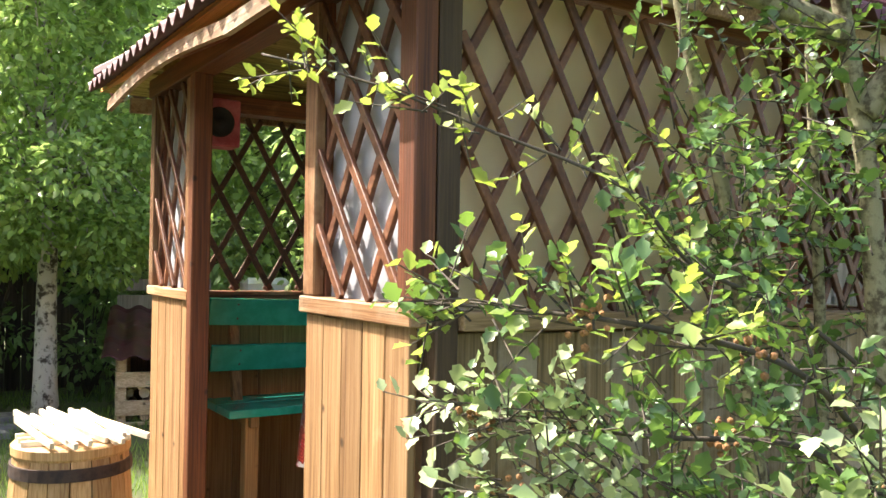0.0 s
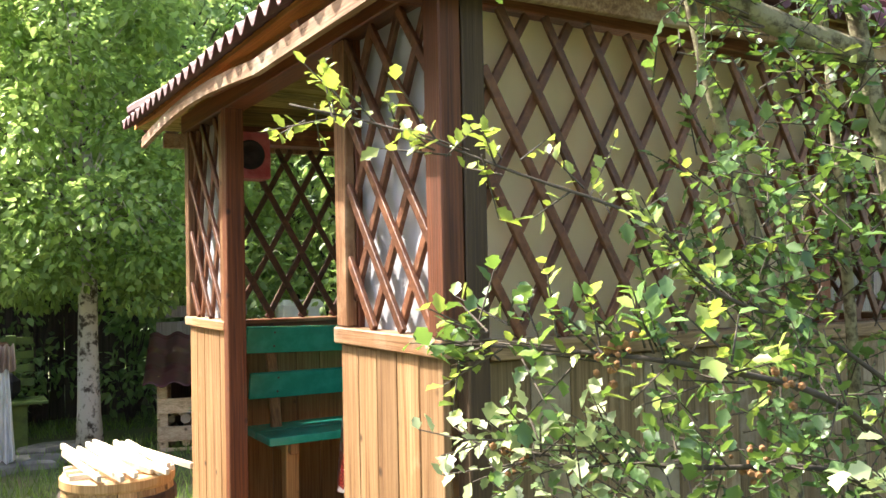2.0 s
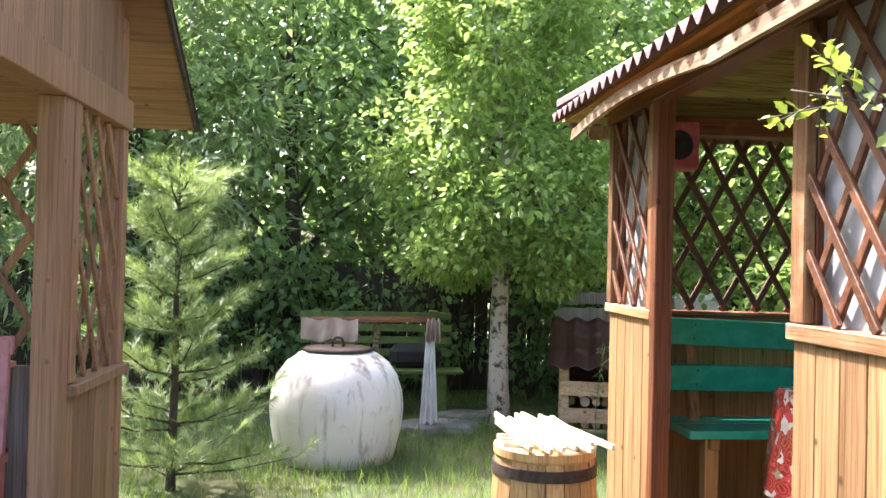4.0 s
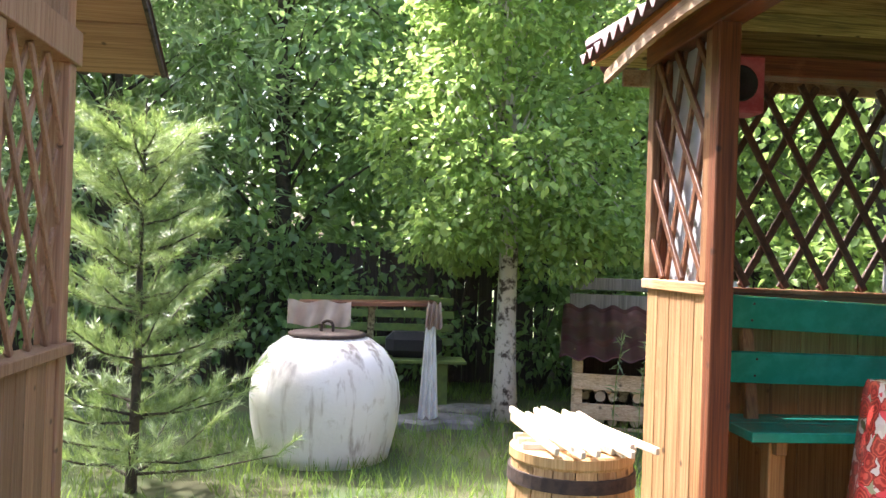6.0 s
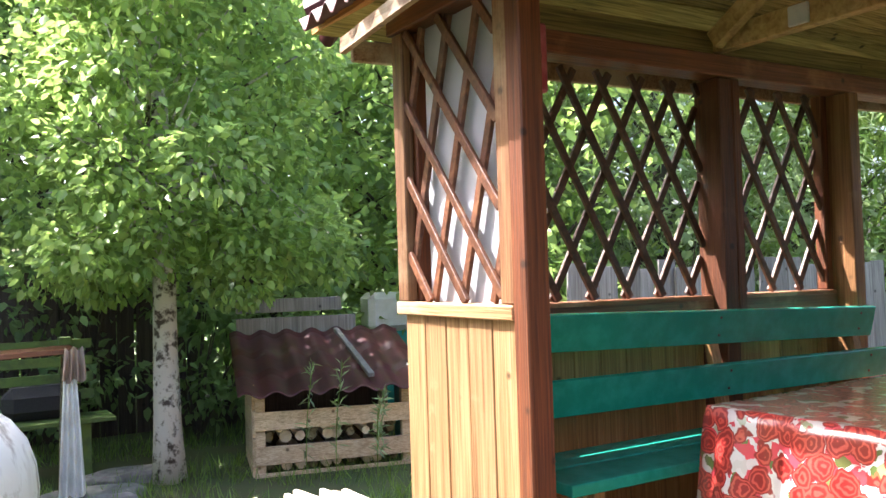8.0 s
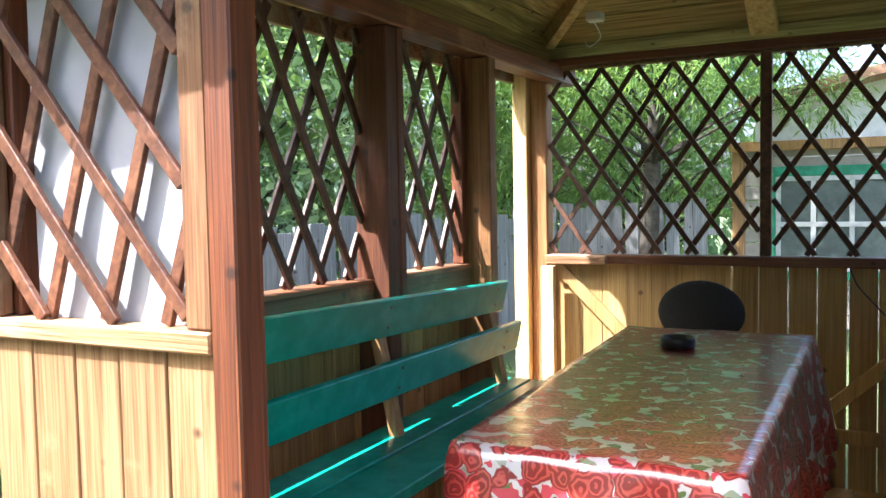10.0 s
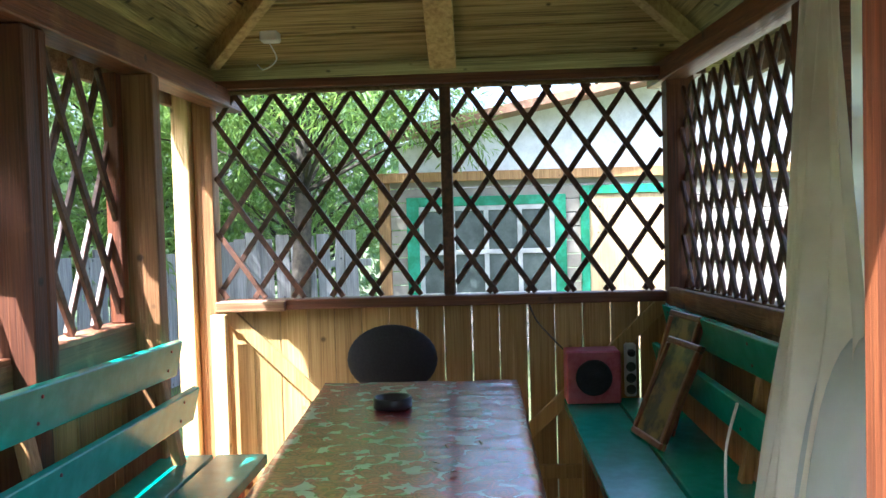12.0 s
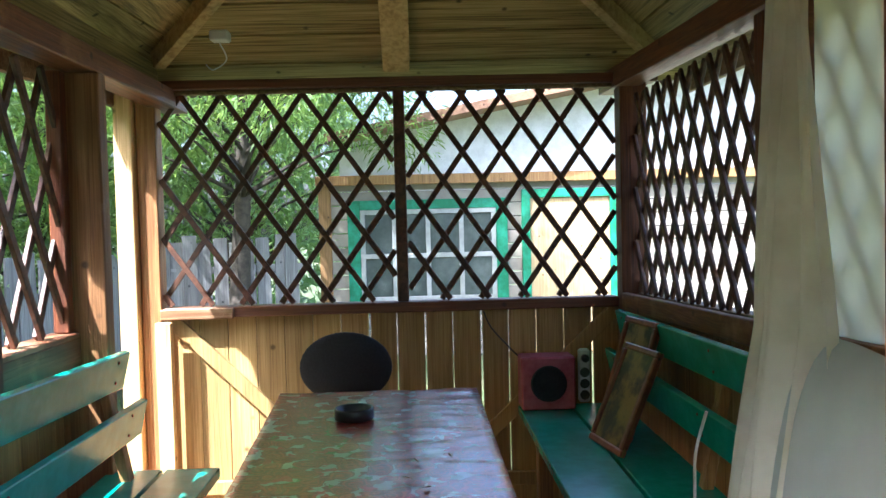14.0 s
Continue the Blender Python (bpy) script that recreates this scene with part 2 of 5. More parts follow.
def limewash(nt, bsdf):
    v, _ = shifted(nt, (14, 14, 1.3))
    n1 = node(nt, "ShaderNodeTexNoise", Scale=1.0, Detail=5.0, Roughness=0.6)
    nt.links.new(v, n1.inputs["Vector"])
    v2, _ = shifted(nt, (8, 8, 8))
    n2 = node(nt, "ShaderNodeTexNoise", Scale=1.0, Detail=8.0, Roughness=0.7)
    nt.links.new(v2, n2.inputs["Vector"])
    c = mix(nt, ramp(nt, n1.outputs["Fac"], [(0.57, (0, 0, 0)), (0.7, (0.85, 0.85, 0.85))]), (0.74, 0.74, 0.73), (0.28, 0.24, 0.2))
    c = mix(nt, ramp(nt, n2.outputs["Fac"], [(0.57, (0, 0, 0)), (0.68, (0.75, 0.75, 0.75))]), c, (0.45, 0.42, 0.37))
    v3, _ = shifted(nt, (2.2, 2.2, 1.6))
    n3 = node(nt, "ShaderNodeTexNoise", Scale=1.0, Detail=3.0)
    nt.links.new(v3, n3.inputs["Vector"])
    c = mix(nt, ramp(nt, n3.outputs["Fac"], [(0.45, (0, 0, 0)), (0.7, (0.6, 0.6, 0.6))]), c, (0.6, 0.54, 0.46))
    tc = nt.nodes.new("ShaderNodeTexCoord")
    xyz = nt.nodes.new("ShaderNodeSeparateXYZ")
    nt.links.new(tc.outputs["Generated"], xyz.inputs[0])
    v5, _ = shifted(nt, (9, 9, 0.5))
    n5 = node(nt, "ShaderNodeTexNoise", Scale=1.0, Detail=4.0, Roughness=0.6)
    nt.links.new(v5, n5.inputs["Vector"])
    run = mix(nt, 1.0, ramp(nt, n5.outputs["Fac"], [(0.52, (0, 0, 0)), (0.66, (1, 1, 1))]), ramp(nt, xyz.outputs["Z"], [(0.45, (0, 0, 0)), (0.98, (0.95, 0.95, 0.95))]), "MULTIPLY")
    c = mix(nt, run, c, (0.17, 0.14, 0.125))
    nt.links.new(c, bsdf.inputs["Base Color"])
    bsdf.inputs["Roughness"].default_value = 0.85
    bumped(nt, bsdf, n2.outputs["Fac"], 0.6, 0.01)


LIME = mat("limewash", limewash)
RUST = plain("rusted_iron", (0.07, 0.045, 0.035), 0.75, 0.3, (0.035, 0.025, 0.022), 30.0, 0.5)
BLACK = plain("black_plastic", (0.012, 0.012, 0.013), 0.35, 0.0, (0.02, 0.02, 0.02), 20.0, 0.0)
FABRIC_BLACK = plain("black_upholstery", (0.014, 0.014, 0.018), 0.8, 0.0, (0.022, 0.022, 0.026), 120.0, 0.3)
SPEAKER_RED = plain("faded_red_paint", (0.46, 0.12, 0.15), 0.5, 0.0, (0.34, 0.05, 0.07), 14.0)
PINK = plain("pink_paint", (0.6, 0.27, 0.3), 0.5, 0.0, (0.48, 0.2, 0.22), 12.0)
WHITE = plain("white_paint", (0.72, 0.72, 0.7), 0.5, 0.0, (0.6, 0.6, 0.57), 9.0)
SHEET = cloth("white_sheet", (0.5, 0.51, 0.55), 0.3, 0.6, (0.4, 0.4, 0.43), 0.66)
SHEET_SIDE = cloth("cream_sheet", (0.9, 0.81, 0.55), 0.6, 0.6, (0.72, 0.62, 0.4), 0.66)
CURTAIN = cloth("cream_curtain", (0.93, 0.89, 0.78), 0.4, 0.85, (0.58, 0.52, 0.4), 0.62)
TARP = cloth("grey_film", (0.6, 0.64, 0.62), 0.12, 0.3, (0.45, 0.49, 0.46), 0.6)
RAG = cloth("stained_rag", (0.52, 0.42, 0.36), 0.2, 0.9, (0.3, 0.2, 0.15), 0.55)
ROSES = rose_cloth("rose_oilcloth", (0.5, 0.48, 0.47), 18.0, 0.3, 0.2)
GLASS_DARK = plain("window_glass", (0.06, 0.075, 0.07), 0.25, 0.0, (0.1, 0.12, 0.11), 3.0, 0.0)
TRIM_GREEN = plain("house_green_trim", (0.01, 0.15, 0.065), 0.5, 0.0, (0.03, 0.24, 0.14), 9.0)
SASH = plain("weathered_sash_paint", (0.4, 0.4, 0.38), 0.6, 0.0, (0.3, 0.3, 0.28), 9.0)
SIDING = plain("house_siding", (0.28, 0.245, 0.2), 0.7, 0.0, (0.23, 0.2, 0.165), 6.0)
DOOR_PALE = wood("pale_door_panel", (0.28, 0.2, 0.095), (0.36, 0.255, 0.13), (0.42, 0.31, 0.17), "z", 0.6)
GRASS = leaf("grass_blade", (0.06, 0.13, 0.025), (0.14, 0.25, 0.05), 0.4)
SOIL = plain("lawn_soil", (0.055, 0.085, 0.025), 0.95, 0.0, (0.075, 0.075, 0.03), 2.2, 0.6)
BIRCH_LEAF = leaf("birch_leaf", (0.13, 0.22, 0.06), (0.32, 0.44, 0.13), 0.55, (0.5, 0.68, 0.18))
WOODS_LEAF = leaf("woodland_leaf", (0.08, 0.155, 0.065), (0.23, 0.35, 0.15), 0.55, (0.5, 0.68, 0.2))
WILLOW_LEAF = leaf("willow_leaf", (0.14, 0.21, 0.11), (0.34, 0.44, 0.24), 0.5, (0.5, 0.64, 0.24))
SALLOW_LEAF = leaf("sallow_leaf", (0.06, 0.13, 0.04), (0.17, 0.29, 0.08), 0.5)
HAW_LEAF = leaf("hawthorn_leaf", (0.03, 0.075, 0.025), (0.1, 0.18, 0.055), 0.35, (0.3, 0.48, 0.05), 0.36)
# lighter copies of the hawthorn leaf, with sunlight put into the colour
HAW_SUN_YELLOW = leaf("sunlit_yellow_hawthorn_leaf", (0.12, 0.19, 0.04), (0.3, 0.38, 0.1), 0.42, (0.5, 0.6, 0.06), 0.36)
HAW_SUN_PALE = leaf("sunlit_pale_hawthorn_leaf", (0.1, 0.16, 0.06), (0.33, 0.39, 0.2), 0.25, (0.4, 0.5, 0.15), 0.4)
NEEDLE = leaf("pine_needle", (0.1, 0.165, 0.075), (0.24, 0.33, 0.15), 0.35)
WITHERED = plain("withered_blossom", (0.3, 0.15, 0.06), 0.9, 0.0, (0.16, 0.08, 0.03), 60.0, 0.0)
STONE = plain("grey_stone", (0.24, 0.23, 0.21), 0.9, 0.0, (0.15, 0.14, 0.13), 12.0, 0.6)
FRESH = wood("fresh_stick", (0.6, 0.5, 0.36), (0.72, 0.63, 0.48), (0.8, 0.72, 0.58), "n", 0.6)
STAVE = wood("barrel_stave", (0.3, 0.16, 0.06), (0.45, 0.27, 0.11), (0.56, 0.36, 0.17), "z", 0.6)
TURQ = plain("turquoise_paint", (0.02, 0.3, 0.26), 0.5, 0.0, (0.03, 0.24, 0.21), 9.0)
PICTURE = plain("faded_print", (0.3, 0.22, 0.09), 0.25, 0.0, (0.07, 0.075, 0.06), 9.0, 0.0, (0.44, 0.58))
PICTURE_FRAME = wood("brown_picture_frame", (0.16, 0.05, 0.025), (0.24, 0.085, 0.04), (0.3, 0.12, 0.06), "n", 0.35)

# ---- building helpers ----


def finish(name, bm, material, parent=None, label="", smooth=False):
    me = bpy.data.meshes.new(name)
    bmesh.ops.recalc_face_normals(bm, faces=bm.faces)
    bm.to_mesh(me)
    bm.free()
    me.materials.append(material)
    if smooth:
        me.shade_smooth()
    ob = new(name, me)
    if parent:
        ob.parent = parent
    if label:
        ob["label"] = label
    return ob


def part(name, bm, material, parent, label="", smooth=False):
    return finish(name, bm, material, parent, label, smooth)


def thing(name, label, category, kind="", group=""):
    return tagged(new(name), label, category, group, kind)


def boxed(bm, x0, x1, y0, y1, z0, z1, bevel=0.004):
    m = Matrix.Translation(((x0 + x1) / 2, (y0 + y1) / 2, (z0 + z1) / 2)) @ Matrix.Diagonal((x1 - x0, y1 - y0, z1 - z0, 1))
    g = bmesh.ops.create_cube(bm, size=1, matrix=m)
    if bevel:
        edges = {e for v in g["verts"] for e in v.link_edges}
        bmesh.ops.bevel(bm, geom=list(edges), offset=bevel, segments=1, affect="EDGES")
    return bm


def box(x0, x1, y0, y1, z0, z1, bevel=0.004):
    return boxed(bmesh.new(), x0, x1, y0, y1, z0, z1, bevel)


def pane(a, b, c, d):
    """One thin face, for cloth and film."""
    bm = bmesh.new()
    bm.faces.new([bm.verts.new(v) for v in (a, b, c, d)])
    bmesh.ops.subdivide_edges(bm, edges=bm.edges[:], cuts=14, use_grid_fill=True)
    for v in bm.verts:
        v.co += Vector((0.004, 0.004, 0)) * noise.noise(v.co * 7)
    return bm


def bar(p, q, width, thick, side=(0, 0, 1), bevel=0.003, bm=None):
    """A straight board from p to q; its width lies across, as near to side as it can."""
    p, q = Vector(p), Vector(q)
    bm = bm or bmesh.new()
    along = (q - p).normalized()
    s = Vector(side)
    s = (s - along * s.dot(along)).normalized()
    n = along.cross(s)
    m = Matrix.Translation((p + q) / 2) @ Matrix((along, s, n)).transposed().to_4x4() @ Matrix.Diagonal(((q - p).length, width, thick, 1))
    g = bmesh.ops.create_cube(bm, size=1, matrix=m)
    if bevel:
        bmesh.ops.bevel(bm, geom=list({e for v in g["verts"] for e in v.link_edges}), offset=bevel, segments=1, affect="EDGES")
    return bm


def tube(points, radii, sides=8, bm=None, wobble=0.0):
    """A round limb along points, with its radius at each."""
    bm = bm or bmesh.new()
    pts = [Vector(p) for p in points]
    rings = []
    for i, p in enumerate(pts):
        d = (pts[min(i + 1, len(pts) - 1)] - pts[max(i - 1, 0)]).normalized()
        a = d.orthogonal().normalized() if abs(d.z) > 0.9 else d.cross(Vector((0, 0, 1))).normalized()
        b = d.cross(a)
        rings.append([bm.verts.new(p + (a * math.cos(k * math.tau / sides) + b * math.sin(k * math.tau / sides)) * radii[i] * (1 + random.uniform(-wobble, wobble))) for k in range(sides)])
    for r, s in zip(rings, rings[1:]):
        for k in range(sides):
            bm.faces.new((r[k], r[(k + 1) % sides], s[(k + 1) % sides], s[k]))
    bm.faces.new(rings[0])
    bm.faces.new(rings[-1])
    return bm


def lathe(profile, centre, sides=40, bm=None, wobble=0.0):
    """A turned body: rows of radius and height."""
    bm = bm or bmesh.new()
    cx, cy, cz = centre
    rings = []
    for r, z in profile:
        rings.append([bm.verts.new((cx + r * (1 + wobble * noise.noise((math.cos(a) * 2, math.sin(a) * 2, z * 3))) * math.cos(a), cy + r * (1 + wobble * noise.noise((math.cos(a) * 2, math.sin(a) * 2, z * 3))) * math.sin(a), cz + z)) for a in (k * math.tau / sides for k in range(sides))])
    for a, b in zip(rings, rings[1:]):
        for k in range(sides):
            bm.faces.new((a[k], a[(k + 1) % sides], b[(k + 1) % sides], b[k]))
    if profile[0][0] > 0.001:
        bm.faces.new(rings[0])
    if profile[-1][0] > 0.001:
        bm.faces.new(rings[-1])
    return bm


def curve_points(points, n=24):
    """Points along a smooth line through those given."""
    p = [Vector(a) for a in points]
    out = []
    for i in range(len(p) - 1):
        a, b, c, d = p[max(i - 1, 0)], p[i], p[i + 1], p[min(i + 2, len(p) - 1)]
        m = max(2, n // (len(p) - 1))
        for k in range(m):
            t = k / m
            out.append(0.5 * (2 * b + (c - a) * t + (2 * a - 5 * b + 4 * c - d) * t * t + (3 * b - a - 3 * c + d) * t ** 3))
    return out + [p[-1]]


LEAVES = {
    "ovate": ([(0, 0, 0), (0.5, 0, -0.05), (1, 0, -0.14), (0.3, 0.3, 0.05), (0.68, 0.22, 0.0), (0.3, -0.3, 0.05), (0.68, -0.22, 0.0)], [(0, 1, 4, 3), (1, 2, 4), (0, 5, 6, 1), (1, 6, 2)]),
    "narrow": ([(0, 0, 0), (0.5, 0.085, 0.02), (1, 0, -0.1), (0.5, -0.085, 0.02)], [(0, 3, 2, 1)]),
    "needle": ([(0, 0.017, 0), (0, -0.017, 0), (1, 0, -0.08)], [(0, 1, 2)]),
    "lobed": ([(0, 0, 0), (0.18, 0.19, 0.02), (0.38, 0.37, 0.06), (0.5, 0.25, 0.03), (0.7, 0.3, 0.03), (0.82, 0.15, 0.0), (1.0, 0.0, -0.12), (0.18, -0.19, 0.02), (0.38, -0.37, 0.06), (0.5, -0.25, 0.03), (0.7, -0.3, 0.03), (0.82, -0.15, 0.0), (0.5, 0, -0.04)], [(0, 12, 3, 2, 1), (12, 6, 5, 4, 3), (0, 7, 8, 9, 12), (12, 9, 10, 11, 6)]),
    "blade": ([(0, 0.03, 0), (0, -0.03, 0), (0.6, 0.02, 0.06), (0.6, -0.02, 0.06), (1, 0, 0.22)], [(0, 1, 3, 2), (2, 3, 4)]),
}


def foliage(name, shape, places, along, size, material, parent=None, label="", roll=1.0, seed=1):
    """One mesh of many leaves: places and directions (n x 3), and a length each."""
    rng = np.random.default_rng(seed)
    places, along, size = np.asarray(places, float), np.asarray(along, float), np.asarray(size, float)
    n = len(places)
    along = along / (np.linalg.norm(along, axis=1, keepdims=True) + 1e-9)
    up = np.tile([0.0, 0.0, 1.0], (n, 1)) + rng.normal(0, 0.55 * roll, (n, 3))
    side = np.cross(up, along)
    side /= np.linalg.norm(side, axis=1, keepdims=True) + 1e-9
    top = np.cross(along, side)
    verts, faces = LEAVES[shape]
    tv = np.array(verts)
    co = places[:, None] + size[:, None, None] * (tv[None, :, 0:1] * along[:, None] + tv[None, :, 1:2] * side[:, None] + tv[None, :, 2:3] * top[:, None])
    k = len(tv)
    flat = np.concatenate([np.array(f) for f in faces])
    loops = (np.arange(n)[:, None] * k + flat[None]).ravel()
    sizes = np.tile([len(f) for f in faces], n)
    starts = np.concatenate([[0], np.cumsum(sizes)[:-1]])
    me = bpy.data.meshes.new(name)
    me.vertices.add(n * k)
    me.vertices.foreach_set("co", co.ravel())
    me.loops.add(len(loops))
    me.loops.foreach_set("vertex_index", loops.astype(np.int32))
    me.polygons.add(len(sizes))
    me.polygons.foreach_set("loop_start", starts.astype(np.int32))
    me.update(calc_edges=True)
    me.materials.append(material)
    ob = new(name, me)
    if parent:
        ob.parent = parent
    if label:
        ob["label"] = label
    return ob


def clumps(rng, centres, radii, per, droop=0.35):
    """Leaf places and directions in uneven clumps round centres, most of them near the clump's skin."""
    c = np.repeat(np.asarray(centres, float), per, axis=0)
    r = np.repeat(np.asarray(radii, float), per)
    d = rng.normal(size=c.shape)
    d /= np.linalg.norm(d, axis=1, keepdims=True)
    p = c + d * (r * rng.uniform(0.35, 1.0, len(r)) ** 0.6)[:, None] * np.array([1, 1, 0.8])
    a = d + rng.normal(0, 0.6, c.shape) - np.array([0, 0, droop])
    return p, a

# ---- the gazebo: plan ----
FX, BX = 1.56, 4.40          # front and back wall
RY, LY = 3.70, 5.86          # right and left wall, outer planes
FLOOR = 0.1


def ry(x):
    """The right wall runs a little out of square."""
    return 3.635 + 0.055 * (x - FX)


def z_sill(x):
    return 1.135 - 0.008 * (x - FX)


def z_sill_right(x):
    return 1.176 - 0.022 * (x - FX)


Z_TOP = 1.925                # under the plate of the left wall
Z_TOP_RIGHT = 1.965


def lattice(parent, origin, u, width, lower, upper, pitch, slope, out, material, slat=0.03, thick=0.014, start=0.0, start2=None, slope2=None, pitch2=None):
    """Two crossing layers of slats, cut off at the opening's edges. lower and upper give the height at a run along u."""
    o, u, out = Vector(origin), Vector(u), Vector(out)
    for sign, depth in ((-1, 0.5), (1, -0.5)):
        if sign > 0:
            start = start if start2 is None else start2
            slope, pitch = slope2 or slope, pitch2 or pitch
        run = (upper(0) - lower(0)) / slope
        k = -int(run / pitch) - 3
        while k * pitch + start < width + run + pitch * 2:
            # the slat's centre line: s = s0 + sign * (z - z_low) / slope
            s0 = start + k * pitch
            k += 1
            ends = []
            for z, s in ((lower(0), s0), (upper(0), s0 + sign * run)):
                ends.append([s, z])
            (a, za), (b, zb) = ends
            t0, t1 = 0.0, 1.0
            d = b - a
            lo, hi = (-a / d, (width - a) / d) if d > 0 else ((width - a) / d, -a / d)
            t0, t1 = max(t0, lo), min(t1, hi)
            if t1 - t0 < 0.06:
                continue
            p = [a + d * t0, za + (zb - za) * t0]
            q = [a + d * t1, za + (zb - za) * t1]
            tilt_p, tilt_q = lower(p[0]) - lower(0), lower(q[0]) - lower(0)
            P = o + u * p[0] + Vector((0, 0, p[1] + tilt_p)) + out * (depth * (thick + 0.002))
            Q = o + u * q[0] + Vector((0, 0, q[1] + tilt_q)) + out * (depth * (thick + 0.002))
            along = (Q - P).normalized()
            part("slat", bar(P + along * 0.004, Q - along * 0.004, slat * random.uniform(0.92, 1.06), thick, u, 0.002), material, parent)


def upright_boards(parent, p, q, z0, z1, width, thick, material, gap=0.003, name="board"):
    """Boards side by side from p to q, each a little uneven."""
    p, q = Vector((*p, 0)), Vector((*q, 0))
    u, total = (q - p).normalized(), (q - p).length
    n = max(1, round(total / width))
    w = total / n
    nrm = u.cross(Vector((0, 0, 1)))
    for i in range(n):
        c = p + u * (w * (i + 0.5)) + nrm * random.uniform(-0.0015, 0.0015)
        top = z1((c.x)) if callable(z1) else z1
        part(name, bar((c.x, c.y, z0), (c.x, c.y, top + random.uniform(-0.003, 0.003)), w - gap, thick, u, 0.0025), material, parent)


# floor of the gazebo
floor = thing("floor", "worn brown plank floor of the gazebo", "floor", "structure")
fy = RY + 0.01
while fy < LY - 0.1:
    part("plank", box(FX - 0.02, BX + 0.02, fy, fy + 0.115, FLOOR - 0.04, FLOOR + random.uniform(-0.002, 0.002), 0.003), BROWN_IN, floor)
    fy += 0.12
part("plinth", box(FX + 0.02, BX - 0.02, RY + 0.03, LY - 0.03, -0.1, FLOOR - 0.045), DARK_WOOD, floor)

# front wall, with the wide opening
front = thing("wall_west", "gazebo front wall of pine boards, red posts and lattice", "wall", "structure")
zt = 1.995
zs, zr = 1.153, 1.184
upright_boards(front, (FX, 5.36), (FX, 5.955), FLOOR - 0.12, zs - 0.038, 0.115, 0.022, BOARD)
upright_boards(front, (FX, 3.66), (FX, 4.235), FLOOR - 0.12, zr - 0.048, 0.115, 0.022, BOARD)
# left panel
part("sill", box(FX - 0.028, FX + 0.05, 5.36, 5.985, zs - 0.04, zs), SILL, front, "worn pale sill")
part("post", box(FX - 0.028, FX + 0.045, 5.295, 5.356, FLOOR - 0.1, zt + 0.02), RED_POST, front)
part("post", box(FX + 0.015, FX + 0.1, 5.90, 5.96, zs, zt), RED_POST, front)
part("trim", box(FX - 0.022, FX + 0.012, 5.358, 5.42, zs + 0.002, zt), TRIM, front)
part("trim", box(FX - 0.022, FX + 0.012, 5.915, 5.98, zs + 0.002, zt), TRIM, front)
lattice(front, (FX - 0.002, 5.92, 0), (0, -1, 0), 0.50, lambda s: zs, lambda s: zt, 0.195, 1.2, (-1, 0, 0), SLAT, 0.028, 0.014, 0.125, 0.12, 3.0, 0.155)
part("backing_sheet", pane((FX + 0.03, 5.43, zs), (FX + 0.03, 5.86, zs), (FX + 0.03, 5.86, zt), (FX + 0.03, 5.43, zt)), SHEET, front, "white sheet behind the lattice")
# right panel
part("sill", box(FX - 0.028, FX + 0.05, 3.63, 4.25, zr - 0.046, zr), SILL, front, "worn pale sill")
part("post", box(FX + 0.012, FX + 0.1, 4.165, 4.248, FLOOR - 0.1, zt + 0.02), RED_POST, front)
part("trim", box(FX - 0.022, FX + 0.010, 4.165, 4.238, zr + 0.002, zt), TRIM, front)
part("post", box(FX - 0.03, FX + 0.028, 3.615, 3.69, zr + 0.002, zt), RED_POST, front)
part("corner_post", box(FX + 0.03, FX + 0.09, 3.612, 3.67, FLOOR - 0.1, zt), DARK_POST, front, "weathered corner post")
lattice(front, (FX - 0.002, 4.17, 0), (0, -1, 0), 0.48, lambda s: zr, lambda s: zt, 0.163, 1.25, (-1, 0, 0), SLAT, 0.026, 0.014, 0.157, 0.111, 1.62, 0.158)
part("backing_sheet", pane((FX + 0.03, 3.69, zr), (FX + 0.03, 4.16, zr), (FX + 0.03, 4.16, zt), (FX + 0.03, 3.69, zt)), SHEET, front, "white sheet behind the lattice")
part("beam", box(FX - 0.03, FX + 0.06, 3.48, LY + 0.14, zt + 0.002, zt + 0.085), RED_BEAM, front)

# left wall
left = thing("wall_north", "gazebo side wall with dark lattice between red posts", "wall", "structure")
upright_boards(left, (FX + 0.1, LY), (3.56, LY), FLOOR - 0.05, lambda x: z_sill(x) - 0.09, 0.12, 0.02, BROWN_IN)
part("post", box(2.757, 2.825, LY - 0.135, LY - 0.012, FLOOR, Z_TOP), RED_POST, left)
part("trim", box(2.826, 2.866, LY - 0.138, LY - 0.10, z_sill(2.8) - 0.09, Z_TOP), RED_POST, left)
part("post", box(3.50, 3.565, LY - 0.16, LY - 0.012, FLOOR, Z_TOP), GOLD_POST, left, "golden pine post")
part("trim", box(3.455, 3.498, LY - 0.06, LY - 0.012, z_sill(3.5), Z_TOP), RED_POST, left)
for a, b in ((FX + 0.11, 2.755), (2.868, 3.498)):
    part("sill", bar((a, LY - 0.06, z_sill(a) - 0.075), (b, LY - 0.06, z_sill(b) - 0.075), 0.115, 0.035, (0, 0, 1)), SILL_X, left)
    part("sill", bar((a, LY - 0.03, z_sill(a) - 0.012), (b, LY - 0.03, z_sill(b) - 0.012), 0.09, 0.02, (0, 1, 0)), SILL_X, left)
